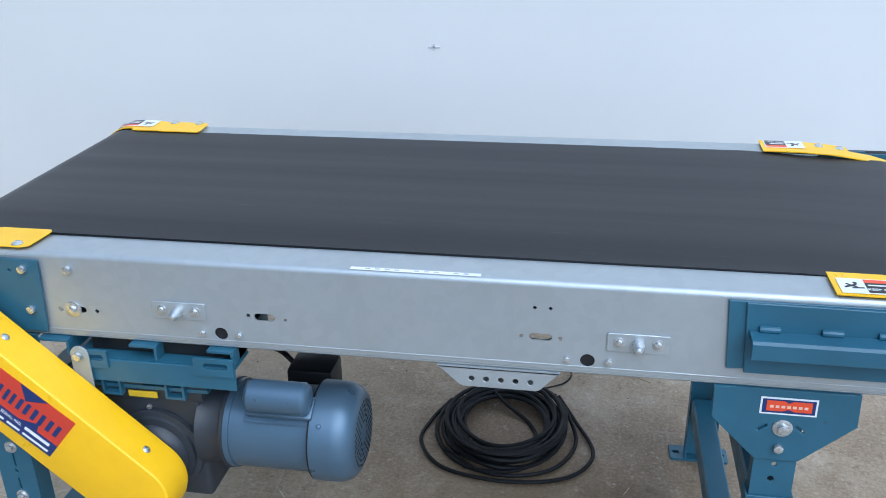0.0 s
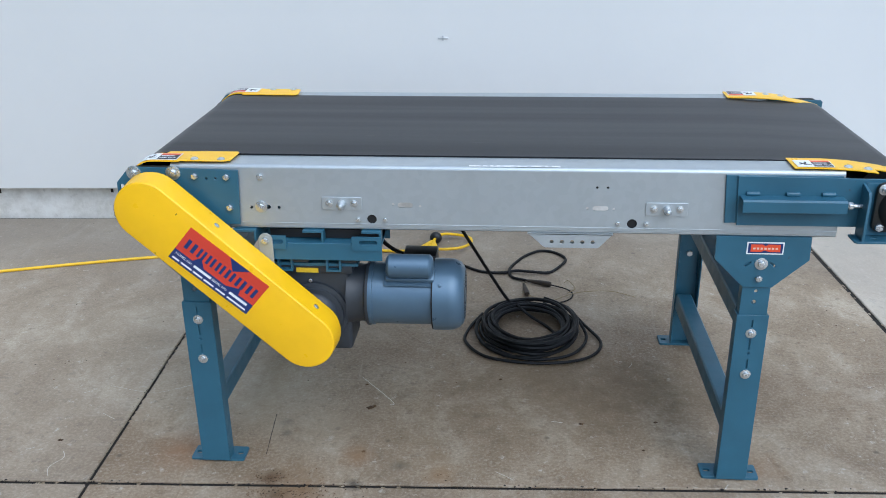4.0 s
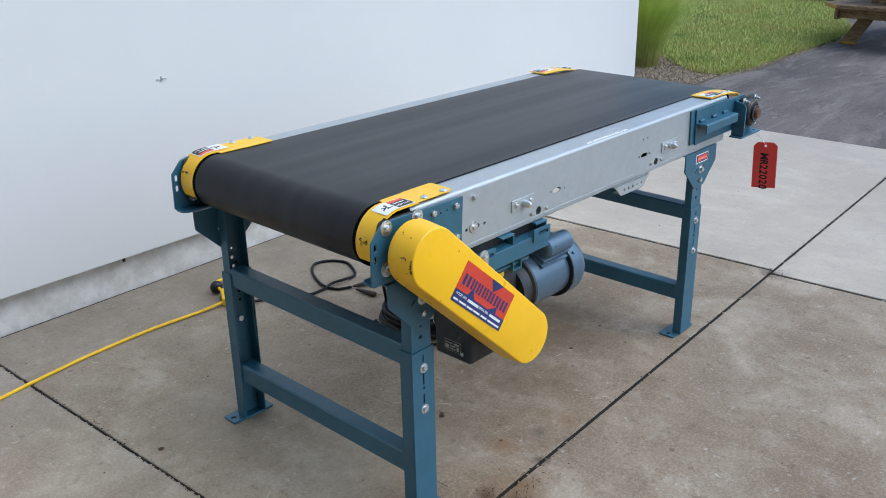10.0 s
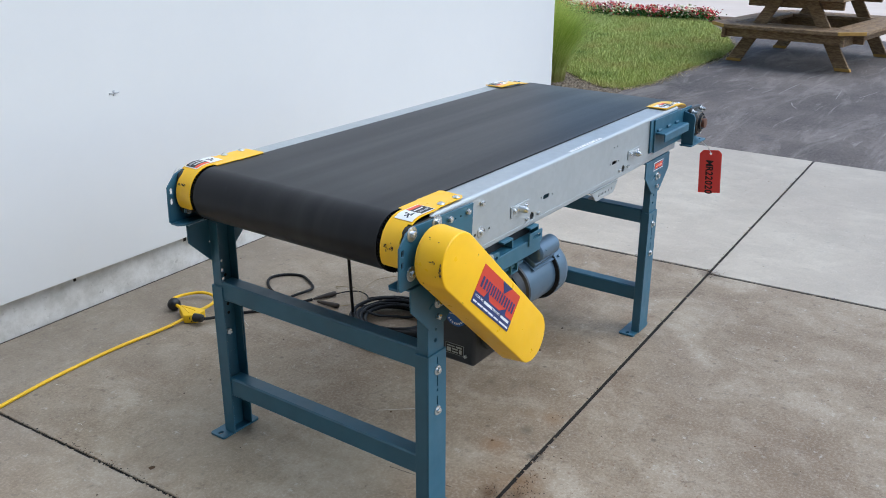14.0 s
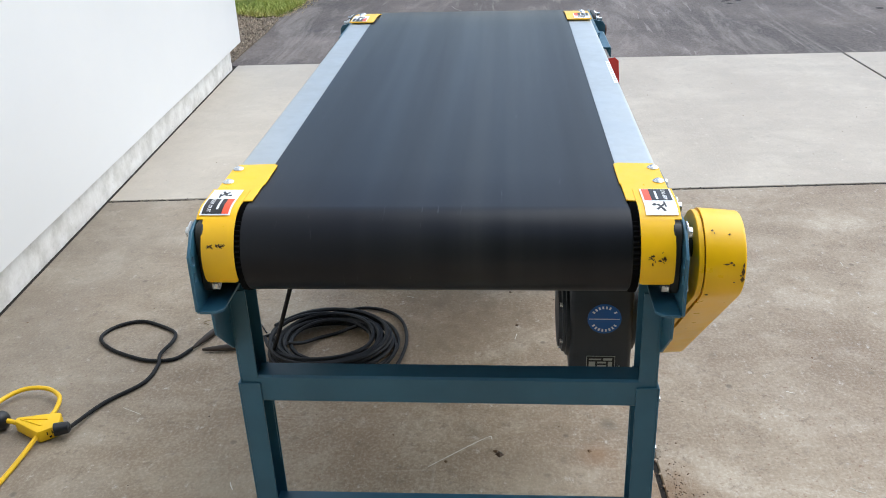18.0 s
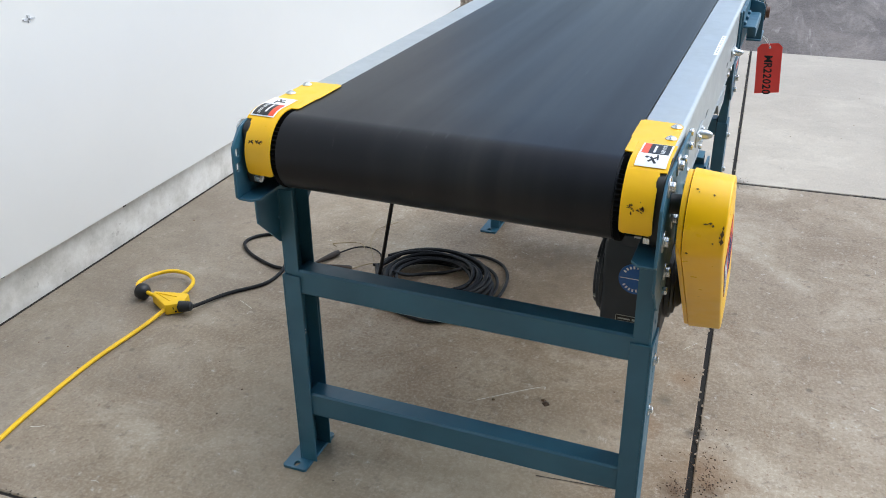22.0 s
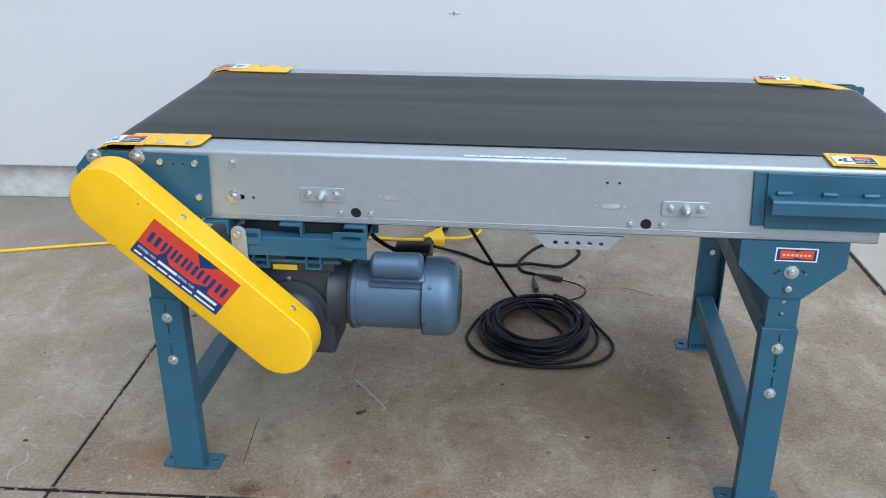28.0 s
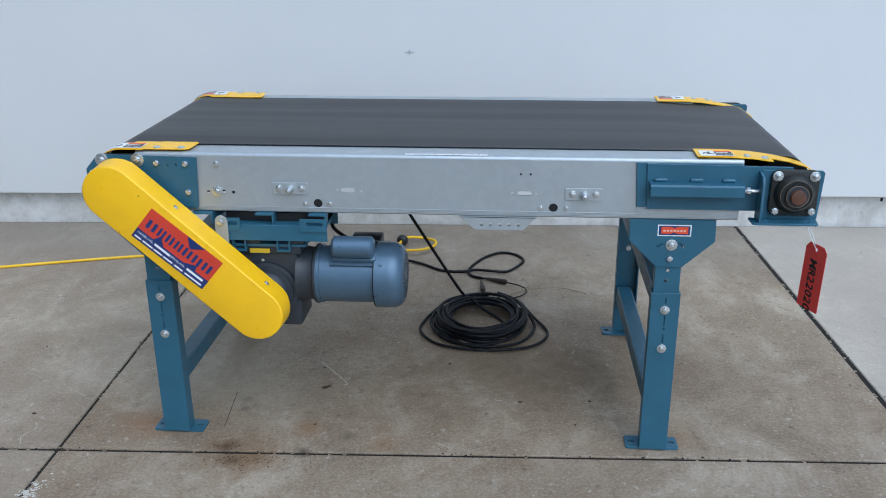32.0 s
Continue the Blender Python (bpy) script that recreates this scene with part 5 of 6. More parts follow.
part("coil", tube(pts, 0.0063, 7, 2), M_CORD, cord)
part("outer_loop", tube([(0.68, 0.90, 0.012)] + big + [(0.98, 0.93, 0.03)], 0.0052, 8, 8), M_CORD, cord)
part("second_loop", tube([(0.70, 0.66, 0.02), (0.80, 0.598, 0.007), (0.90, 0.592, 0.007), (0.99, 0.64, 0.007), (1.035, 0.75, 0.01), (1.0, 0.88, 0.03)], 0.0052, 8, 8), M_CORD, cord)
part("inner_tail", tube([(0.80, 0.90, 0.05), (0.85, 0.87, 0.02), (0.90, 0.83, 0.007), (0.925, 0.78, 0.008), (0.93, 0.72, 0.03)], 0.0052, 8, 8), M_CORD, cord)
part("hanging_cord", tube([(0.445, 0.672, 0.6975), (0.50, 0.715, 0.60), (0.645, 0.832, 0.30), (0.765, 0.928, 0.06), (0.80, 0.955, 0.035), (0.86, 0.985, 0.03)], 0.0058, 8, 8), M_CORD, cord)

leads = thing("cord_leads", 0.90, 1.15, 0, "bare wire ends of a cord with two brown rubber clips", "clip leads")
part("cord_end", tube([(0.97, 0.95, 0.02), (0.94, 0.975, 0.008), (0.915, 0.99, 0.006), (0.90, 1.02, 0.006)], 0.0045, 8, 6), M_CORD, leads)
for p0, p1 in (((0.838, 1.200, 0.010), (0.930, 1.162, 0.012)), ((0.828, 1.168, 0.010), (0.840, 1.070, 0.012))):
    p0, p1 = Vector(p0), Vector(p1)
    q = lathe(((0, 0.004), (0.02, 0.0065), (0.06, 0.0095), (0.09, 0.0105), (0.1, 0.009), (0.102, 0.003)), p0, p1 - p0, 14)
    part("clip_boot", q, M_CLIP, leads, "brown rubber clip boot")
part("wire", tube([(0.930, 1.162, 0.010), (0.985, 1.13, 0.010), (1.01, 1.09, 0.007), (0.99, 1.04, 0.006), (0.93, 1.0, 0.006)], 0.0026, 5, 6), M_CORD, leads)
part("wire", tube([(0.840, 1.070, 0.010), (0.90, 1.035, 0.006), (0.91, 1.0, 0.006)], 0.0016, 5, 6), M_WIRE, leads)
part("wire", tube([(0.93, 1.03, 0.006), (1.03, 1.09, 0.014), (1.149, 1.121, 0.008), (1.241, 1.082, 0.004)], 0.0013, 5, 6), M_WIRE, leads)
part("wire", tube([(0.985, 1.20, 0.003), (1.0, 1.215, 0.005), (1.02, 1.13, 0.012), (0.99, 1.09, 0.010)], 0.0014, 5, 6), M_WIRE, leads)

jumper = thing("black_lead", 0.7, 1.35, 0, "black lead looping from the yellow outlet to the clips", "cable")
part("cable", tube([(0.420, 1.390, 0.028), (0.465, 1.388, 0.016), (0.565, 1.356, 0.007), (0.66, 1.285, 0.006), (0.745, 1.275, 0.007), (0.80, 1.285, 0.012), (0.865, 1.272, 0.014), (0.925, 1.285, 0.007), (0.965, 1.335, 0.006),
                    (1.0, 1.42, 0.006), (0.965, 1.49, 0.006), (0.90, 1.51, 0.006), (0.835, 1.45, 0.006), (0.785, 1.35, 0.006), (0.772, 1.29, 0.007), (0.785, 1.235, 0.006), (0.835, 1.203, 0.008)], 0.0058, 8, 8), M_CORD, jumper)
part("plug_body", lathe(((0, 0.008), (0.006, 0.015), (0.032, 0.017), (0.040, 0.017)), (0.430, 1.385, 0.028), (-0.2, 0.55, 0.0), 14), M_BLACK, jumper)

ext = thing("extension_cord", 0.44, 1.5, 0, "yellow extension cord with a triple outlet on the concrete", "extension cord")
part("cable", tube([(0.408, 1.462, 0.020), (0.37, 1.468, 0.013), (0.29, 1.474, 0.008), (0.11, 1.486, 0.006), (-0.10, 1.474, 0.006), (-0.25, 1.455, 0.006), (-0.50, 1.408, 0.006), (-0.78, 1.342, 0.006), (-1.22, 1.205, 0.006), (-2.2, 0.88, 0.006), (-3.6, 0.3, 0.006)], 0.0062, 8, 10), M_YCORD, ext, "yellow flexible cable")
tap = prism([(0.440, 1.540), (0.393, 1.456), (0.397, 1.449), (0.424, 1.417), (0.431, 1.416), (0.476, 1.430), (0.480, 1.437), (0.470, 1.486), (0.456, 1.541)], "z", 0.003, 0.037, 0.004, 2)
ribs = [prism([(-0.0015, 0.0), (0.0015, 0.0), (0.003, -0.075), (-0.003, -0.075)], "z", 0.036, 0.0395, 0.001, 1) for _ in range(2)]
outlet = part("triple_outlet", join(tap, *(moved(b, Matrix.Translation((0.447, 1.527, 0)) @ pose(0, 0, 0, 0, 0, a)) for b, a in zip(ribs, (-20, 2)))), M_YCORD, ext, "yellow wedge-shaped triple outlet block")
for o, w, z0, z1 in ((-0.006, 0.0012, 0.019, 0.028), (0.006, 0.0012, 0.019, 0.028), (0.0, 0.0026, 0.0085, 0.014)):
    hole = moved(box(o - w, o + w, -0.0006, 0.0004, z0, z1), Matrix.Translation((0.4105, 1.4330, 0)) @ pose(0, 0, 0, 0, 0, math.degrees(math.atan2(-0.032, 0.027))))
    part("outlet_slot", hole, M_DARKHOLE, outlet)
part("loop", tube([(0.464, 1.462, 0.026), (0.508, 1.462, 0.026), (0.565, 1.480, 0.026), (0.605, 1.535, 0.024), (0.603, 1.600, 0.022), (0.555, 1.640, 0.020), (0.495, 1.635, 0.026), (0.458, 1.603, 0.030)], 0.0062, 8, 8), M_YCORD, ext)
part("tail_wire", tube([(0.447, 1.530, 0.024), (0.450, 1.552, 0.027), (0.454, 1.575, 0.029)], 0.0062, 8, 6), M_YCORD, ext)
part("plug", lathe(((0, 0.009), (0.003, 0.017), (0.010, 0.0235), (0.020, 0.0262), (0.030, 0.0245), (0.038, 0.017), (0.042, 0.008)), (0.452, 1.566, 0.0268), (0.15, 1, 0.0), 24), M_BLACK, ext, "round black plug")

# ---- crumbs and scratches on the concrete ----
def crumbs(spots, count):
    bm = bmesh.new()
    rnd = random.Random(5)
    places = [(x, y, s) for x, y, s in spots]
    for _ in range(count):
        places.append((rnd.uniform(-1.4, 3.9), rnd.uniform(-1.7, 1.8), rnd.uniform(0.0015, 0.004)))
    for x, y, s in places:
        n = rnd.randint(4, 6)
        a0 = rnd.uniform(0, 6.28)
        ringv = [bm.verts.new((x + s * rnd.uniform(0.6, 1.3) * math.cos(a0 + 6.283 * k / n), y + s * rnd.uniform(0.5, 1.2) * math.sin(a0 + 6.283 * k / n), 0.0006)) for k in range(n)]
        top = bm.verts.new((x, y, 0.0006 + s * 0.5))
        for k in range(n):
            bm.faces.new((ringv[k], ringv[(k + 1) % n], top))
    return bm


dirt = random.Random(77)
PILES = [(cx + dirt.gauss(0, sx), cy + dirt.gauss(0, sy_), dirt.uniform(0.0008, 0.0030)) for cx, cy, sx, sy_, cnt in
         ((0.163, -0.06, 0.025, 0.015, 90), (0.20, -0.12, 0.045, 0.018, 150), (0.30, -0.12, 0.05, 0.03, 60), (2.062, -0.022, 0.04, 0.022, 180), (0.385, -0.08, 0.03, 0.008, 30), (0.6, -0.02, 0.02, 0.02, 12), (-0.345, 0.95, 0.006, 0.09, 60), (-0.335, 0.75, 0.006, 0.12, 30), (-0.33, 0.45, 0.006, 0.15, 30)) for _ in range(cnt)]
lone("leaf_crumbs", crumbs(PILES + [(0.986, 0.236, 0.006), (1.194, 0.256, 0.007), (1.142, 0.118, 0.005), (0.751, 0.468, 0.007), (0.372, 0.285, 0.011), (0.382, 0.294, 0.008), (0.982, 0.236, 0.008), (0.387, 0.069, 0.007), (-0.283, 0.779, 0.011), (0.342, 0.415, 0.005), (-0.469, 0.07, 0.009)], 150), M_CRUMB,
     "scattered dry brown leaf crumbs on the concrete", "debris", "stuff", smooth=False)


def scratch(pts, w):
    bm = bmesh.new()
    rows = []
    P = smooth_path([(x, y, 0.0012) for x, y in pts], 5)
    for i, p in enumerate(P):
        t = (P[min(i + 1, len(P) - 1)] - P[max(i - 1, 0)]).normalized()
        n = Vector((-t.y, t.x, 0)) * w * (0.4 + 0.6 * abs(noise.noise(p * 40)))
        rows.append((bm.verts.new(p + n), bm.verts.new(p - n)))
    for a, b in zip(rows, rows[1:]):
        bm.faces.new((a[0], b[0], b[1], a[1]))
    return bm


nick = random.Random(41)
NICKS = []
for _ in range(46):
    x, y, a, l = nick.uniform(-1.2, 2.6), nick.uniform(-1.2, 1.7), nick.uniform(0, 6.28), nick.uniform(0.006, 0.035)
    NICKS.append(scratch([(x, y), (x + 0.5 * l * math.cos(a) + nick.gauss(0, 0.002), y + 0.5 * l * math.sin(a)), (x + l * math.cos(a), y + l * math.sin(a))], nick.uniform(0.0009, 0.0026)))
lone("scratch_marks", join(*NICKS, scratch([(0.321, 0.456), (0.36, 0.41), (0.41, 0.35), (0.438, 0.311), (0.428, 0.305)], 0.0018), scratch([(0.745, 0.0), (0.79, -0.03)], 0.0012), scratch([(-0.62, 0.02), (-0.60, -0.06)], 0.0015),
                           scratch([(0.55, 1.30), (0.52, 1.24)], 0.0018), scratch([(-0.45, 0.36), (-0.30, 0.33), (-0.2, 0.38)], 0.0012),
                           scratch([(-0.435, 0.02), (-0.42, -0.01), (-0.44, -0.05), (-0.425, -0.09)], 0.0014), scratch([(-0.41, 0.21), (-0.36, 0.18)], 0.0016)), M_SCRATCH,
     "thin pale scratches on the concrete", "scratches", "stuff", smooth=False)
SMEAR = random.Random(23)
SPECKS = [(x + SMEAR.gauss(0, sx), y + SMEAR.gauss(0, sy_), SMEAR.uniform(0.0015, 0.006)) for x, y, sx, sy_, cnt in
          ((-0.286, -0.312, 0.012, 0.009, 45), (-0.262, -0.36, 0.008, 0.022, 35), (-0.238, -0.41, 0.009, 0.022, 35), (-0.268, -0.265, 0.010, 0.025, 25)) for _ in range(cnt)]
lone("chalk_smear", moved(crumbs(SPECKS, 0), Matrix.Diagonal((1, 1, 0.15, 1))), M_SCRATCH, "chalky white smear of specks on the concrete", "chalk marks", "stuff", smooth=False)
lone("asphalt_scratches", moved(join(scratch([(6.70, 0.935), (7.0, 0.93), (7.37, 0.913)], 0.007), scratch([(7.72, 0.933), (8.05, 0.871)], 0.007), scratch([(6.72, 0.455), (7.22, 0.508)], 0.005),
                              scratch([(6.33, 0.73), (6.20, 0.69), (6.10, 0.635)], 0.009), scratch([(6.71, 1.221), (6.89, 1.222)], 0.005), scratch([(6.9, 0.3), (7.3, 0.22)], 0.005)), Matrix.Translation((0, 0, -0.0055))),
     M_SCRAPE, "pale scrape marks on the asphalt", "scrape marks", "stuff", smooth=False)
TAR = random.Random(9)
lone("tar_spots", moved(crumbs([(x + TAR.gauss(0, 0.06), y + TAR.gauss(0, 0.07), TAR.uniform(0.012, 0.035)) for x, y in ((6.25, -1.1), (6.25, -1.85), (5.7, -1.92)) for _ in range(7)], 0),
                        Matrix.Translation((0, 0, -0.0055)) @ Matrix.Diagonal((1, 1.4, 0.06, 1))), M_JOINT, "dark tar spots on the asphalt", "tar spots", "stuff", smooth=False)
lone("groove_mark", scratch([(0.104, 0.234), (0.114, 0.14), (0.125, 0.039)], 0.0016), M_CLIP, "short dark groove in the concrete", "groove", "stuff", smooth=False)


def joint_dirt():
    """Ragged dirt and small crumbs along the slab joints."""
    bm = bmesh.new()
    rnd = random.Random(11)
    for along, fixed, a, b, w in (("v", -0.31, -2.0, 1.88, 0.006), ("v", -0.31, 0.3, 1.4, 0.009), ("u", -0.095, -1.8, 4.4, 0.005), ("v", 2.057, -2.2, -0.095, 0.006), ("v", 2.092, -0.095, 1.88, 0.006), ("u", -2.03, 1.5, 4.4, 0.005)):
        n = int((b - a) / 0.012)
        for k in range(n):
            t = a + (b - a) * k / n + rnd.uniform(-0.005, 0.005)
            dens = 0.5 + 0.5 * noise.noise(Vector((t * 2.3, fixed, 0.5)))
            if rnd.random() > dens:
                continue
            s = rnd.uniform(0.0012, 0.0040) * (0.6 + dens)
            o = fixed + rnd.gauss(0, w)
            c = GRID @ Vector((t, o, 0) if along == "u" else (o, t, 0))
            m = rnd.randint(4, 6)
            vs = [bm.verts.new((c.x + s * rnd.uniform(0.5, 1.4) * math.cos(6.283 * j / m), c.y + s * rnd.uniform(0.5, 1.4) * math.sin(6.283 * j / m), 0.0007)) for j in range(m)]
            top = bm.verts.new((c.x, c.y, 0.0012))
            for j in range(m):
                bm.faces.new((vs[j], vs[(j + 1) % m], top))
    return bm


lone("joint_dirt", joint_dirt(), M_JOINT, "dark dirt and crumbs along the slab joints", "dirt", "stuff", smooth=False)


def joint_chips():
    """Broken bits of slab edge that lie over the joints and make their lines ragged."""
    bm = bmesh.new()
    rnd = random.Random(23)
    for along, fixed, a, b, thick in (("v", -0.31, -2.0, 0.2, 0.15), ("v", -0.31, 0.2, 1.86, 0.75), ("u", -0.095, -1.8, 4.4, 0.2), ("v", 2.057, -2.2, -0.12, 0.2), ("v", 2.092, -0.07, 1.86, 0.2)):
        n = int((b - a) / 0.007)
        for k in range(n):
            t = a + (b - a) * k / n
            if rnd.random() > thick * (0.6 + 0.8 * noise.noise(Vector((t * 3.1, fixed, 2.5)))):
                continue
            c = fixed + rnd.choice((-1, 1)) * rnd.uniform(0.0045, 0.0075)
            s, m = rnd.uniform(0.003, 0.0065), rnd.randint(5, 7)
            rim = []
            for j in range(m):
                u, v = t + 1.3 * s * rnd.uniform(0.6, 1.3) * math.cos(6.283 * j / m), c + s * rnd.uniform(0.5, 1.0) * math.sin(6.283 * j / m)
                p = GRID @ Vector((u, v, 0) if along == "u" else (v, u, 0))
                rim.append(bm.verts.new((p.x, p.y, 0.0005)))
            p = GRID @ Vector((t, c, 0) if along == "u" else (c, t, 0))
            top = bm.verts.new((p.x, p.y, 0.0009))
            for j in range(m):
                bm.faces.new((rim[j], rim[(j + 1) % m], top))
    bmesh.ops.recalc_face_normals(bm, faces=bm.faces)
    return bm


lone("joint_chips", joint_chips(), M_CONCRETE, "broken bits of concrete along the slab joints", "concrete chips", "stuff", smooth=False)

# ---- garden beyond the wall's end ----
LAWN = [(6.9, 3.6), (6.6, 3.03), (6.18, 2.6), (5.98, 2.34), (6.02, 2.17), (6.5, 2.07), (7.4, 2.10), (8.6, 2.08), (9.4, 2.2), (10.6, 2.7), (11.8, 3.3), (12.5, 3.75), (12.3, 7.5), (11.0, 9.0), (6.9, 9.0)]


def inside(x, y, poly):
    hit = False
    for (x0, y0), (x1, y1) in zip(poly, poly[1:] + poly[:1]):
        if (y0 > y) != (y1 > y) and x < (x1 - x0) * (y - y0) / (y1 - y0) + x0:
            hit = not hit
    return hit


lawn_soil = lone("lawn_ground", prism(LAWN, "z", -0.02, 0.012), M_SOIL, "mown green lawn ground", "lawn", "structure", smooth=False)


def blades(poly, count, h0, h1, seed, x0, x1, y0, y1):
    rnd = random.Random(seed)
    V, F = [], []
    while len(F) < count:
        x, y = rnd.uniform(x0, x1), y0 + (y1 - y0) * rnd.random() ** 1.5
        if not inside(x, y, poly):
            continue
        a, h, w = rnd.uniform(0, 6.28), rnd.uniform(h0, h1), rnd.uniform(0.003, 0.006)
        lx, ly = rnd.gauss(0, 0.025), rnd.gauss(0, 0.025)
        c, s = math.cos(a) * w, math.sin(a) * w
        i = len(V)
        V += [(x - c, y - s, 0.011), (x + c, y + s, 0.011), (x + lx, y + ly, 0.011 + h)]
        F.append((i, i + 1, i + 2))
    me = bpy.data.meshes.new("lawn_grass")
    me.from_pydata(V, [], F)
    me.materials.append(M_BLADE)
    return me


tagged(put("lawn_grass", blades(LAWN, 120000, 0.02, 0.055, 3, 5.5, 12.5, 2.05, 6.5), None), "short mown green grass", "grass", "", "stuff")


def thatch():
    """Dry stalks and clippings where the lawn spills over the asphalt."""
    rnd = random.Random(17)
    V, F = [], []
    for (x0, y0), (x1, y1) in zip(LAWN[:12], LAWN[1:12]):
        length = math.hypot(x1 - x0, y1 - y0)
        for _ in range(int(length * 420)):
            t = rnd.random()
            spill = rnd.gauss(0, 0.05) * (1 + noise.noise(Vector((x0 + t, y0, 1))))
            x, y = x0 + (x1 - x0) * t, y0 + (y1 - y0) * t + spill
            a, l, w = rnd.uniform(0, 6.28), rnd.uniform(0.015, 0.045), rnd.uniform(0.002, 0.004)
            c, s = math.cos(a), math.sin(a)
            i = len(V)
            V += [(x - w * s, y + w * c, 0.004), (x + w * s, y - w * c, 0.004), (x + l * c, y + l * s, 0.006 + rnd.uniform(0, 0.03))]
            F.append((i, i + 1, i + 2))
    me = bpy.data.meshes.new("dry_thatch")
    me.from_pydata(V, [], F)
    me.materials.append(M_THATCH)
    return me


tagged(put("dry_thatch", thatch(), None), "dry tan clippings along the lawn's edge", "thatch", "", "stuff")

GRAVEL = [(4.47, 2.12), (5.45, 2.12), (5.99, 2.15), (6.02, 2.34), (6.22, 2.62), (6.64, 3.05), (6.92, 3.6), (6.92, 6.0), (4.47, 6.0)]
lone("gravel_bed", prism(GRAVEL, "z", -0.02, 0.006), M_GRAVEL, "grey gravel strip beside the wall's end", "gravel bed", "structure", smooth=False)


def pebbles(poly, count, seed, x0, x1, y0, y1):
    bm_v, bm_f = [], []
    rnd = random.Random(seed)
    n = 0
    while n < count:
        x, y = rnd.uniform(x0, x1), rnd.uniform(y0, y1)
        if not inside(x, y, poly):
            continue
        s = rnd.uniform(0.007, 0.019)
        i = len(bm_v)
        for k in range(5):
            a = 6.283 * k / 5 + rnd.uniform(-0.3, 0.3)
            bm_v.append((x + s * math.cos(a), y + s * rnd.uniform(0.6, 1) * math.sin(a), 0.004))
        bm_v.append((x + rnd.uniform(-0.3, 0.3) * s, y, 0.006 + s * rnd.uniform(0.5, 1.0)))
        bm_f += [(i + k, i + (k + 1) % 5, i + 5) for k in range(5)]
        n += 1
    me = bpy.data.meshes.new("pebbles")
    me.from_pydata(bm_v, [], bm_f)
    me.materials.append(M_STONE)
    return me


tagged(put("gravel_pebbles", pebbles(GRAVEL, 9000, 8, 4.45, 6.9, 2.1, 3.7), None), "loose grey and tan gravel", "gravel", "", "stuff")


def reed_clump(x, y, h, count, seed, spread):
    rnd = random.Random(seed)
    V, F = [], []
    for _ in range(count):
        a = rnd.uniform(0, 6.283)
        d = rnd.random() ** 0.7
        hh = h * rnd.uniform(0.7, 1.1)
        base = Vector((x + 0.16 * d * math.cos(a), y + 0.16 * d * math.sin(a), 0.0))
        out = Vector((math.cos(a + rnd.uniform(-0.4, 0.4)), math.sin(a + rnd.uniform(-0.4, 0.4)), 0))
        w = Vector((-out.y, out.x, 0)) * rnd.uniform(0.0012, 0.0026)
        lean = spread * d * rnd.uniform(0.5, 1.2)
        rows = []
        for k in range(6):
            t = k / 5
            p = base + out * lean * t ** 1.9 + Vector((0, 0, hh * (t - 0.28 * d * t ** 3)))
            ww = w * (1 - t * 0.9)
            rows.append((len(V), len(V) + 1))
            V += [tuple(p - ww), tuple(p + ww)]
        F += [(r0[0], r0[1], r1[1], r1[0]) for r0, r1 in zip(rows, rows[1:])]
    me = bpy.data.meshes.new("reed_blades")
    me.from_pydata(V, [], F)
    me.materials.append(M_REED)
    return me


reed = thing("ornamental_grass", 6.05, 2.95, 0, "tall clump of green ornamental grass at the wall's corner", "ornamental grass")
put("blades", reed_clump(6.05, 2.95, 0.92, 6500, 21, 0.58), reed)
reed_b = thing("ornamental_grass", 6.35, 3.75, 0, "tall clump of green ornamental grass behind another clump", "ornamental grass")
put("blades", reed_clump(6.35, 3.75, 0.9, 3500, 22, 0.55), reed_b)


def flower_bed():
    rnd = random.Random(31)
    leaves, reds, creams, pinks = [[], []], [[], []], [[], []], [[], []]

    def quad(store, c, s, up):
        n = Vector((rnd.gauss(0, 1), rnd.gauss(0, 1), rnd.gauss(0, 1) + up)).normalized()
        u = n.orthogonal().normalized()
        v = n.cross(u)
        i = len(store[0])
        store[0] += [tuple(c + s * u), tuple(c + 0.6 * s * v), tuple(c - s * u), tuple(c - 0.6 * s * v)]
        store[1].append((i, i + 1, i + 2, i + 3))

    n = 46
    for k in range(n):
        t = k / (n - 1)
        x = 12.36 - 0.2 * math.sin(t * 3) + rnd.uniform(-0.08, 0.08)
        y = 3.55 + 3.6 * t + rnd.uniform(-0.05, 0.05)
        kind = (reds, creams, reds, pinks, reds)[int(t * 19) % 5]
        hgt = rnd.uniform(0.12, 0.19)
        for _ in range(70):
            c = Vector((x + rnd.gauss(0, 0.10), y + rnd.gauss(0, 0.07), rnd.uniform(0.03, hgt * 0.9)))
            quad(leaves, c, rnd.uniform(0.02, 0.045), 1)
        for _ in range(80):
            c = Vector((x + rnd.gauss(0, 0.11), y + rnd.gauss(0, 0.08), hgt + rnd.uniform(-0.08, 0.04)))
            quad(kind if rnd.random() < 0.75 else creams, c, rnd.uniform(0.018, 0.038), 2)
    for bx, by in ((9.6, 5.45), (10.1, 5.8), (10.7, 5.5), (9.3, 6.0), (11.3, 5.9)):
        for _ in range(260):
            d = Vector((rnd.gauss(0, 1), rnd.gauss(0, 1), rnd.gauss(0, 1))).normalized() * rnd.uniform(0.6, 1)
            c = Vector((bx + 0.36 * d.x, by + 0.36 * d.y, 0.26 + 0.24 * d.z))
            quad(leaves, c, rnd.uniform(0.025, 0.055), 0.6)
            if rnd.random() < 0.55:
                quad(pinks if rnd.random() < 0.3 else reds, c + d * 0.05, rnd.uniform(0.02, 0.045), 1)
    return leaves, reds, creams, pinks


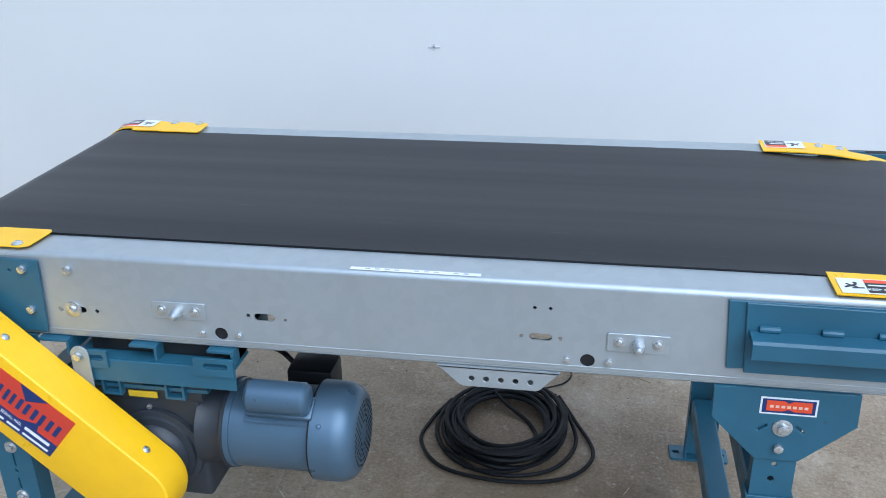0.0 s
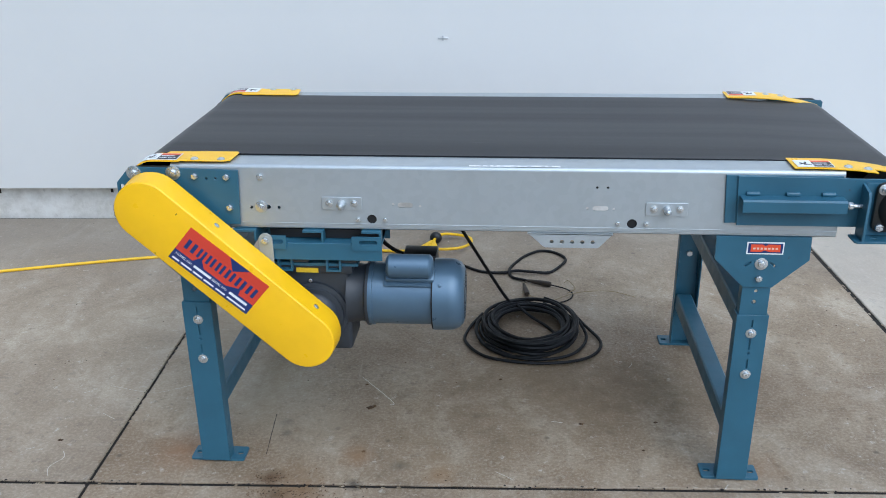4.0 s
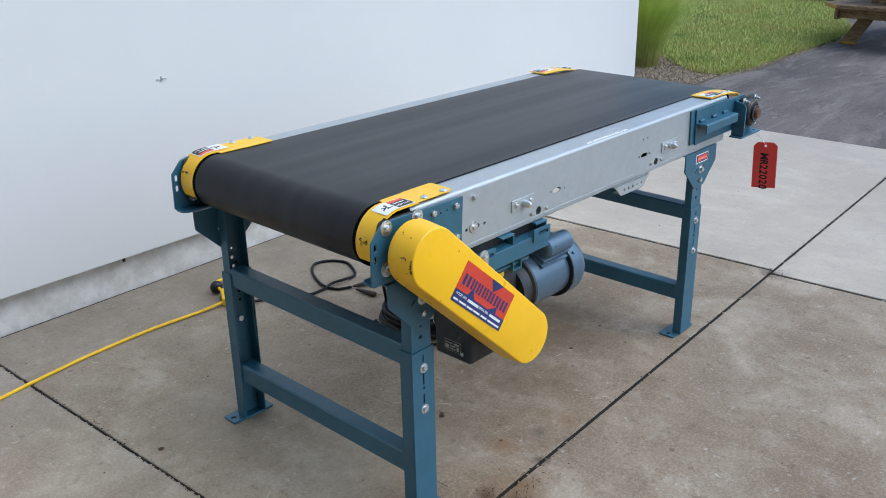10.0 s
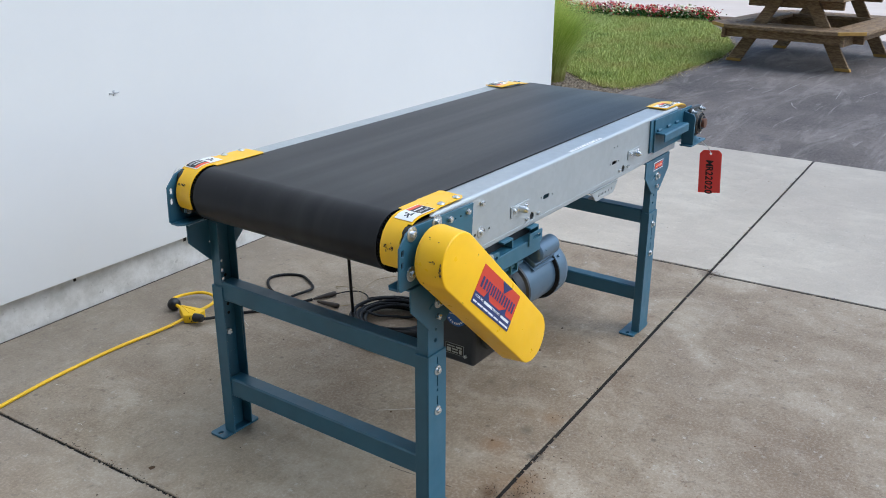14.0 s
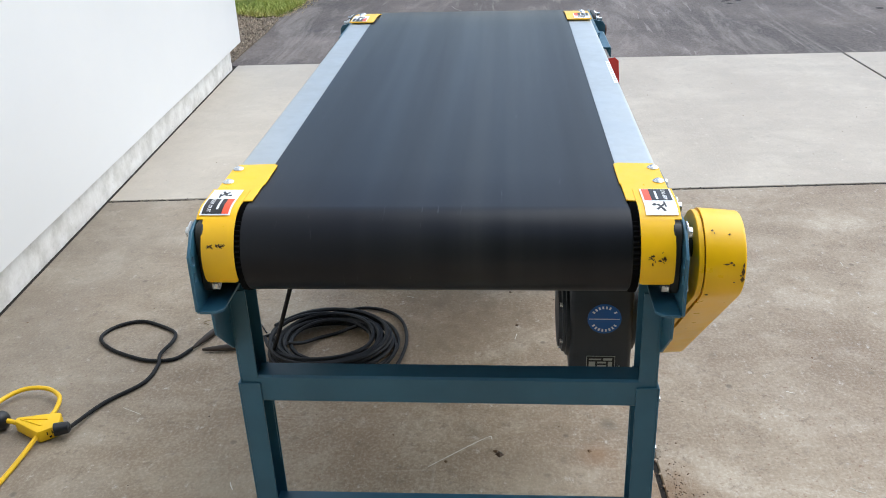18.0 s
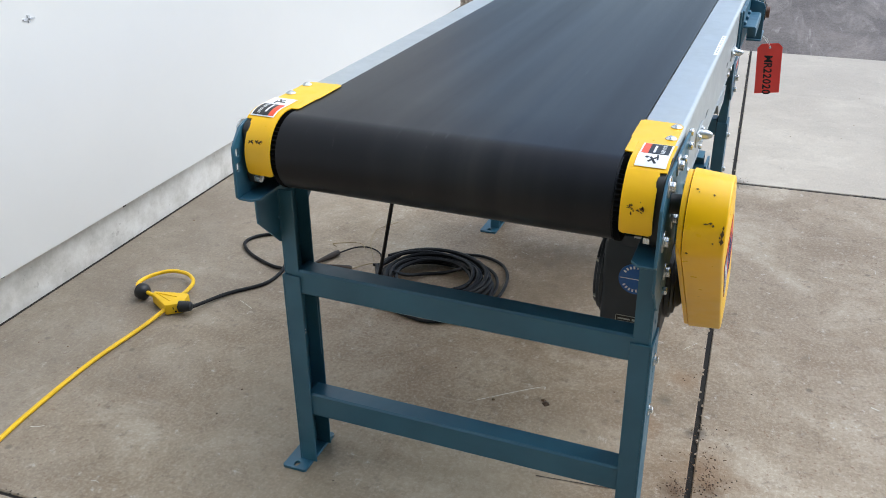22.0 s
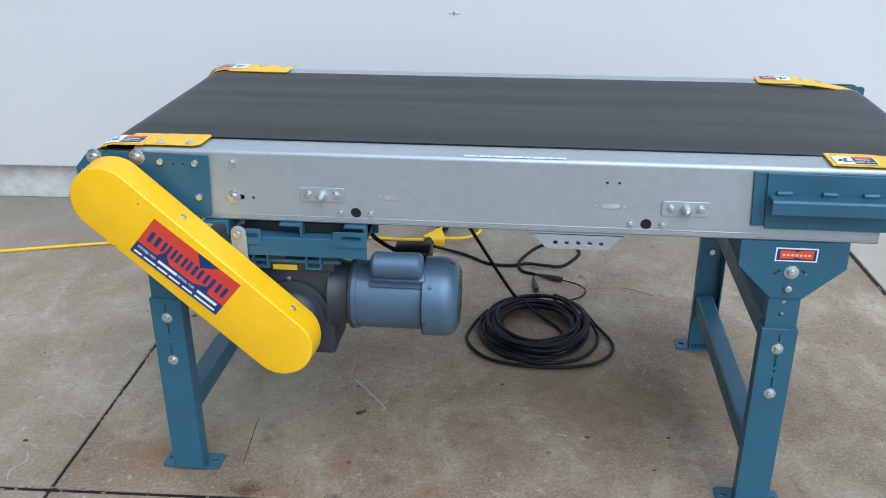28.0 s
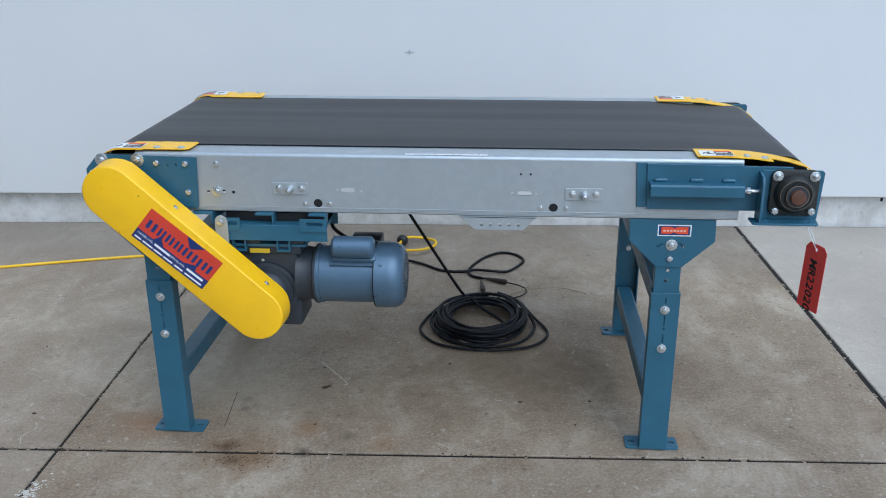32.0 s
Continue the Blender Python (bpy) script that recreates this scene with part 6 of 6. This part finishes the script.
bed_ground = lone("flower_bed_soil", prism([(12.1, 3.3), (12.95, 3.3), (12.95, 7.6), (12.0, 7.6)], "z", 0.0, 0.03, 0.01), M_MULCH, "brown mulch of the flower bed", "flower bed", "structure")
for (V, F), m, nm, lab in zip(flower_bed(), (M_LEAF, M_PETAL_RED, M_PETAL_CREAM, M_PETAL_PINK), ("bed_foliage", "red_flowers", "cream_flowers", "pink_flowers"),
                              ("green leaves of the bedding plants", "red bedding flowers", "cream bedding flowers", "pink bedding flowers")):
    me = bpy.data.meshes.new(nm)
    me.from_pydata(V, [], F)
    me.materials.append(m)
    tagged(put(nm, me, None), lab, "flowers", "", "stuff")


# ---- picnic table ----
table = thing("picnic_table", 9.2, 1.35, 0, "weathered brown wooden picnic table with benches on four sides", "picnic table")
TCX, TCY = 9.13, 1.36
for x in (8.46, 9.80):
    for s in (1, -1):
        b0, b1 = Vector((x, TCY + s * 0.59, 0.0)), Vector((x, TCY + s * 0.17, 0.70))
        lg = [(b0.y - 0.078, 0.0), (b0.y + 0.078, 0.0), (b1.y + 0.07, 0.70), (b1.y - 0.07, 0.70)]
        part("leg", prism(lg, "x", x - 0.02 - 0.022 * (1 if x < TCX else -1), x + 0.02 - 0.022 * (1 if x < TCX else -1), 0.004, 1), M_WOOD, table)
        ft = [(b0.y - 0.079, -0.001), (b0.y + 0.079, -0.001), (b0.y + 0.079 - s * 0.012, 0.03), (b0.y - 0.079 - s * 0.012, 0.03)]
        part("foot_end", prism(ft, "x", x - 0.022 - 0.022 * (1 if x < TCX else -1), x + 0.022 - 0.022 * (1 if x < TCX else -1), 0.002, 1), M_WOODEND, table)
    part("seat_beam", box(x - 0.0, x + 0.04, TCY - 0.74, TCY + 0.74, 0.28, 0.385, 0.005, 1), M_WOOD, table)
    part("top_beam", box(x - 0.0, x + 0.04, TCY - 0.5, TCY + 0.5, 0.60, 0.70, 0.005, 1), M_WOOD, table)
for y in (TCY - 0.62, TCY + 0.62):
    part("cross_beam", box(TCX - 0.98, TCX + 0.98, y - 0.02, y + 0.02, 0.275, 0.384, 0.005, 1), M_WOOD, table)
# the benches form a ring, mitred at its clipped corners
for s in (1, -1):
    for end in ([(1.05, -0.60), (1.05, 0.60), (0.95, 0.70), (0.788, 0.577), (0.788, -0.577), (0.95, -0.70)], [(0.782, -0.572), (0.782, 0.572), (0.62, 0.45), (0.62, -0.45)]):
        part("bench_plank", prism([(TCX + s * x, TCY + s * y) for x, y in end], "z", 0.3855, 0.425, 0.005, 1), M_WOOD, table)
    for long in ([(-0.85, 0.80), (0.85, 0.80), (0.946, 0.704), (0.785, 0.582), (-0.785, 0.582), (-0.946, 0.704)], [(-0.780, 0.576), (0.780, 0.576), (0.616, 0.453), (-0.616, 0.453)]):
        part("bench_plank", prism([(TCX + s * x, TCY + s * y) for x, y in long], "z", 0.3855, 0.425, 0.005, 1), M_WOOD, table)
    for c in (1, -1):
        part("bench_edge", prism([(TCX + s * x, TCY + c * y) for x, y in ((1.052, 0.59), (1.060, 0.60), (0.856, 0.81), (0.85, 0.802))], "z", 0.392, 0.4265, 0.002, 1), M_WOODEND, table)
    part("bench_support", box(TCX + s * 0.93 - 0.02, TCX + s * 0.93 + 0.02, TCY - 0.64, TCY + 0.64, 0.29, 0.384, 0.004, 1), M_WOOD, table)
for k in range(8):
    y = TCY - 0.49 + 0.14 * k
    part("top_plank", box(TCX - 0.9, TCX + 0.9, y - 0.066, y + 0.066, 0.70, 0.738, 0.006, 1), M_WOOD, table)

# the table stands a little askew to the wall
ASKEW = Matrix.Translation((TCX - 0.025, TCY - 0.10, 0)) @ pose(0, 0, 0, 0, 0, -5.5) @ Matrix.Translation((-TCX, -TCY, 0))
for ob in table.children:
    ob.matrix_basis = ASKEW @ ob.matrix_basis

# ---- parked car at the edge of the drive; only its wheel shows ----
car = thing("parked_car", 6.8, -5.8, 0, "parked car with black tyres and silver rims on the asphalt", "car")


def wheel(x, y, s):
    tyre = lathe(((-0.10, 0.20), (-0.105, 0.27), (-0.085, 0.315), (-0.05, 0.325), (0.05, 0.325), (0.085, 0.315), (0.105, 0.27), (0.10, 0.20)), (x, y, 0.319), (1, 0, 0), 40)
    wh = part("wheel", tyre, M_TYRE, car, "black tyre")
    rim = lathe(((0, 0.205), (0.006, 0.20), (-0.01, 0.185), (-0.02, 0.12), (-0.005, 0.06), (0.0, 0.03), (0.0, 0.002)), (x + s * 0.101, y, 0.319), (s, 0, 0), 32)
    part("rim", rim, M_RIM, wh, "silver rim")


for cy in (-4.57, -7.17):
    wheel(6.02, cy, -1)
    wheel(7.52, cy, 1)
prof = [(-4.98, 0.42), (-4.93, 0.68), (-4.25, 0.72), (-4.25, 0.84), (-4.3, 0.90), (-5.2, 0.98), (-5.9, 1.42), (-7.5, 1.46), (-8.3, 1.1), (-8.5, 0.95), (-8.5, 0.45)]
part("body", prism(prof, "x", 5.97, 7.57, 0.05, 3), paint("dark_car_paint", "2a2d33", 0.25, vary=0.05, metal=0.3), car)
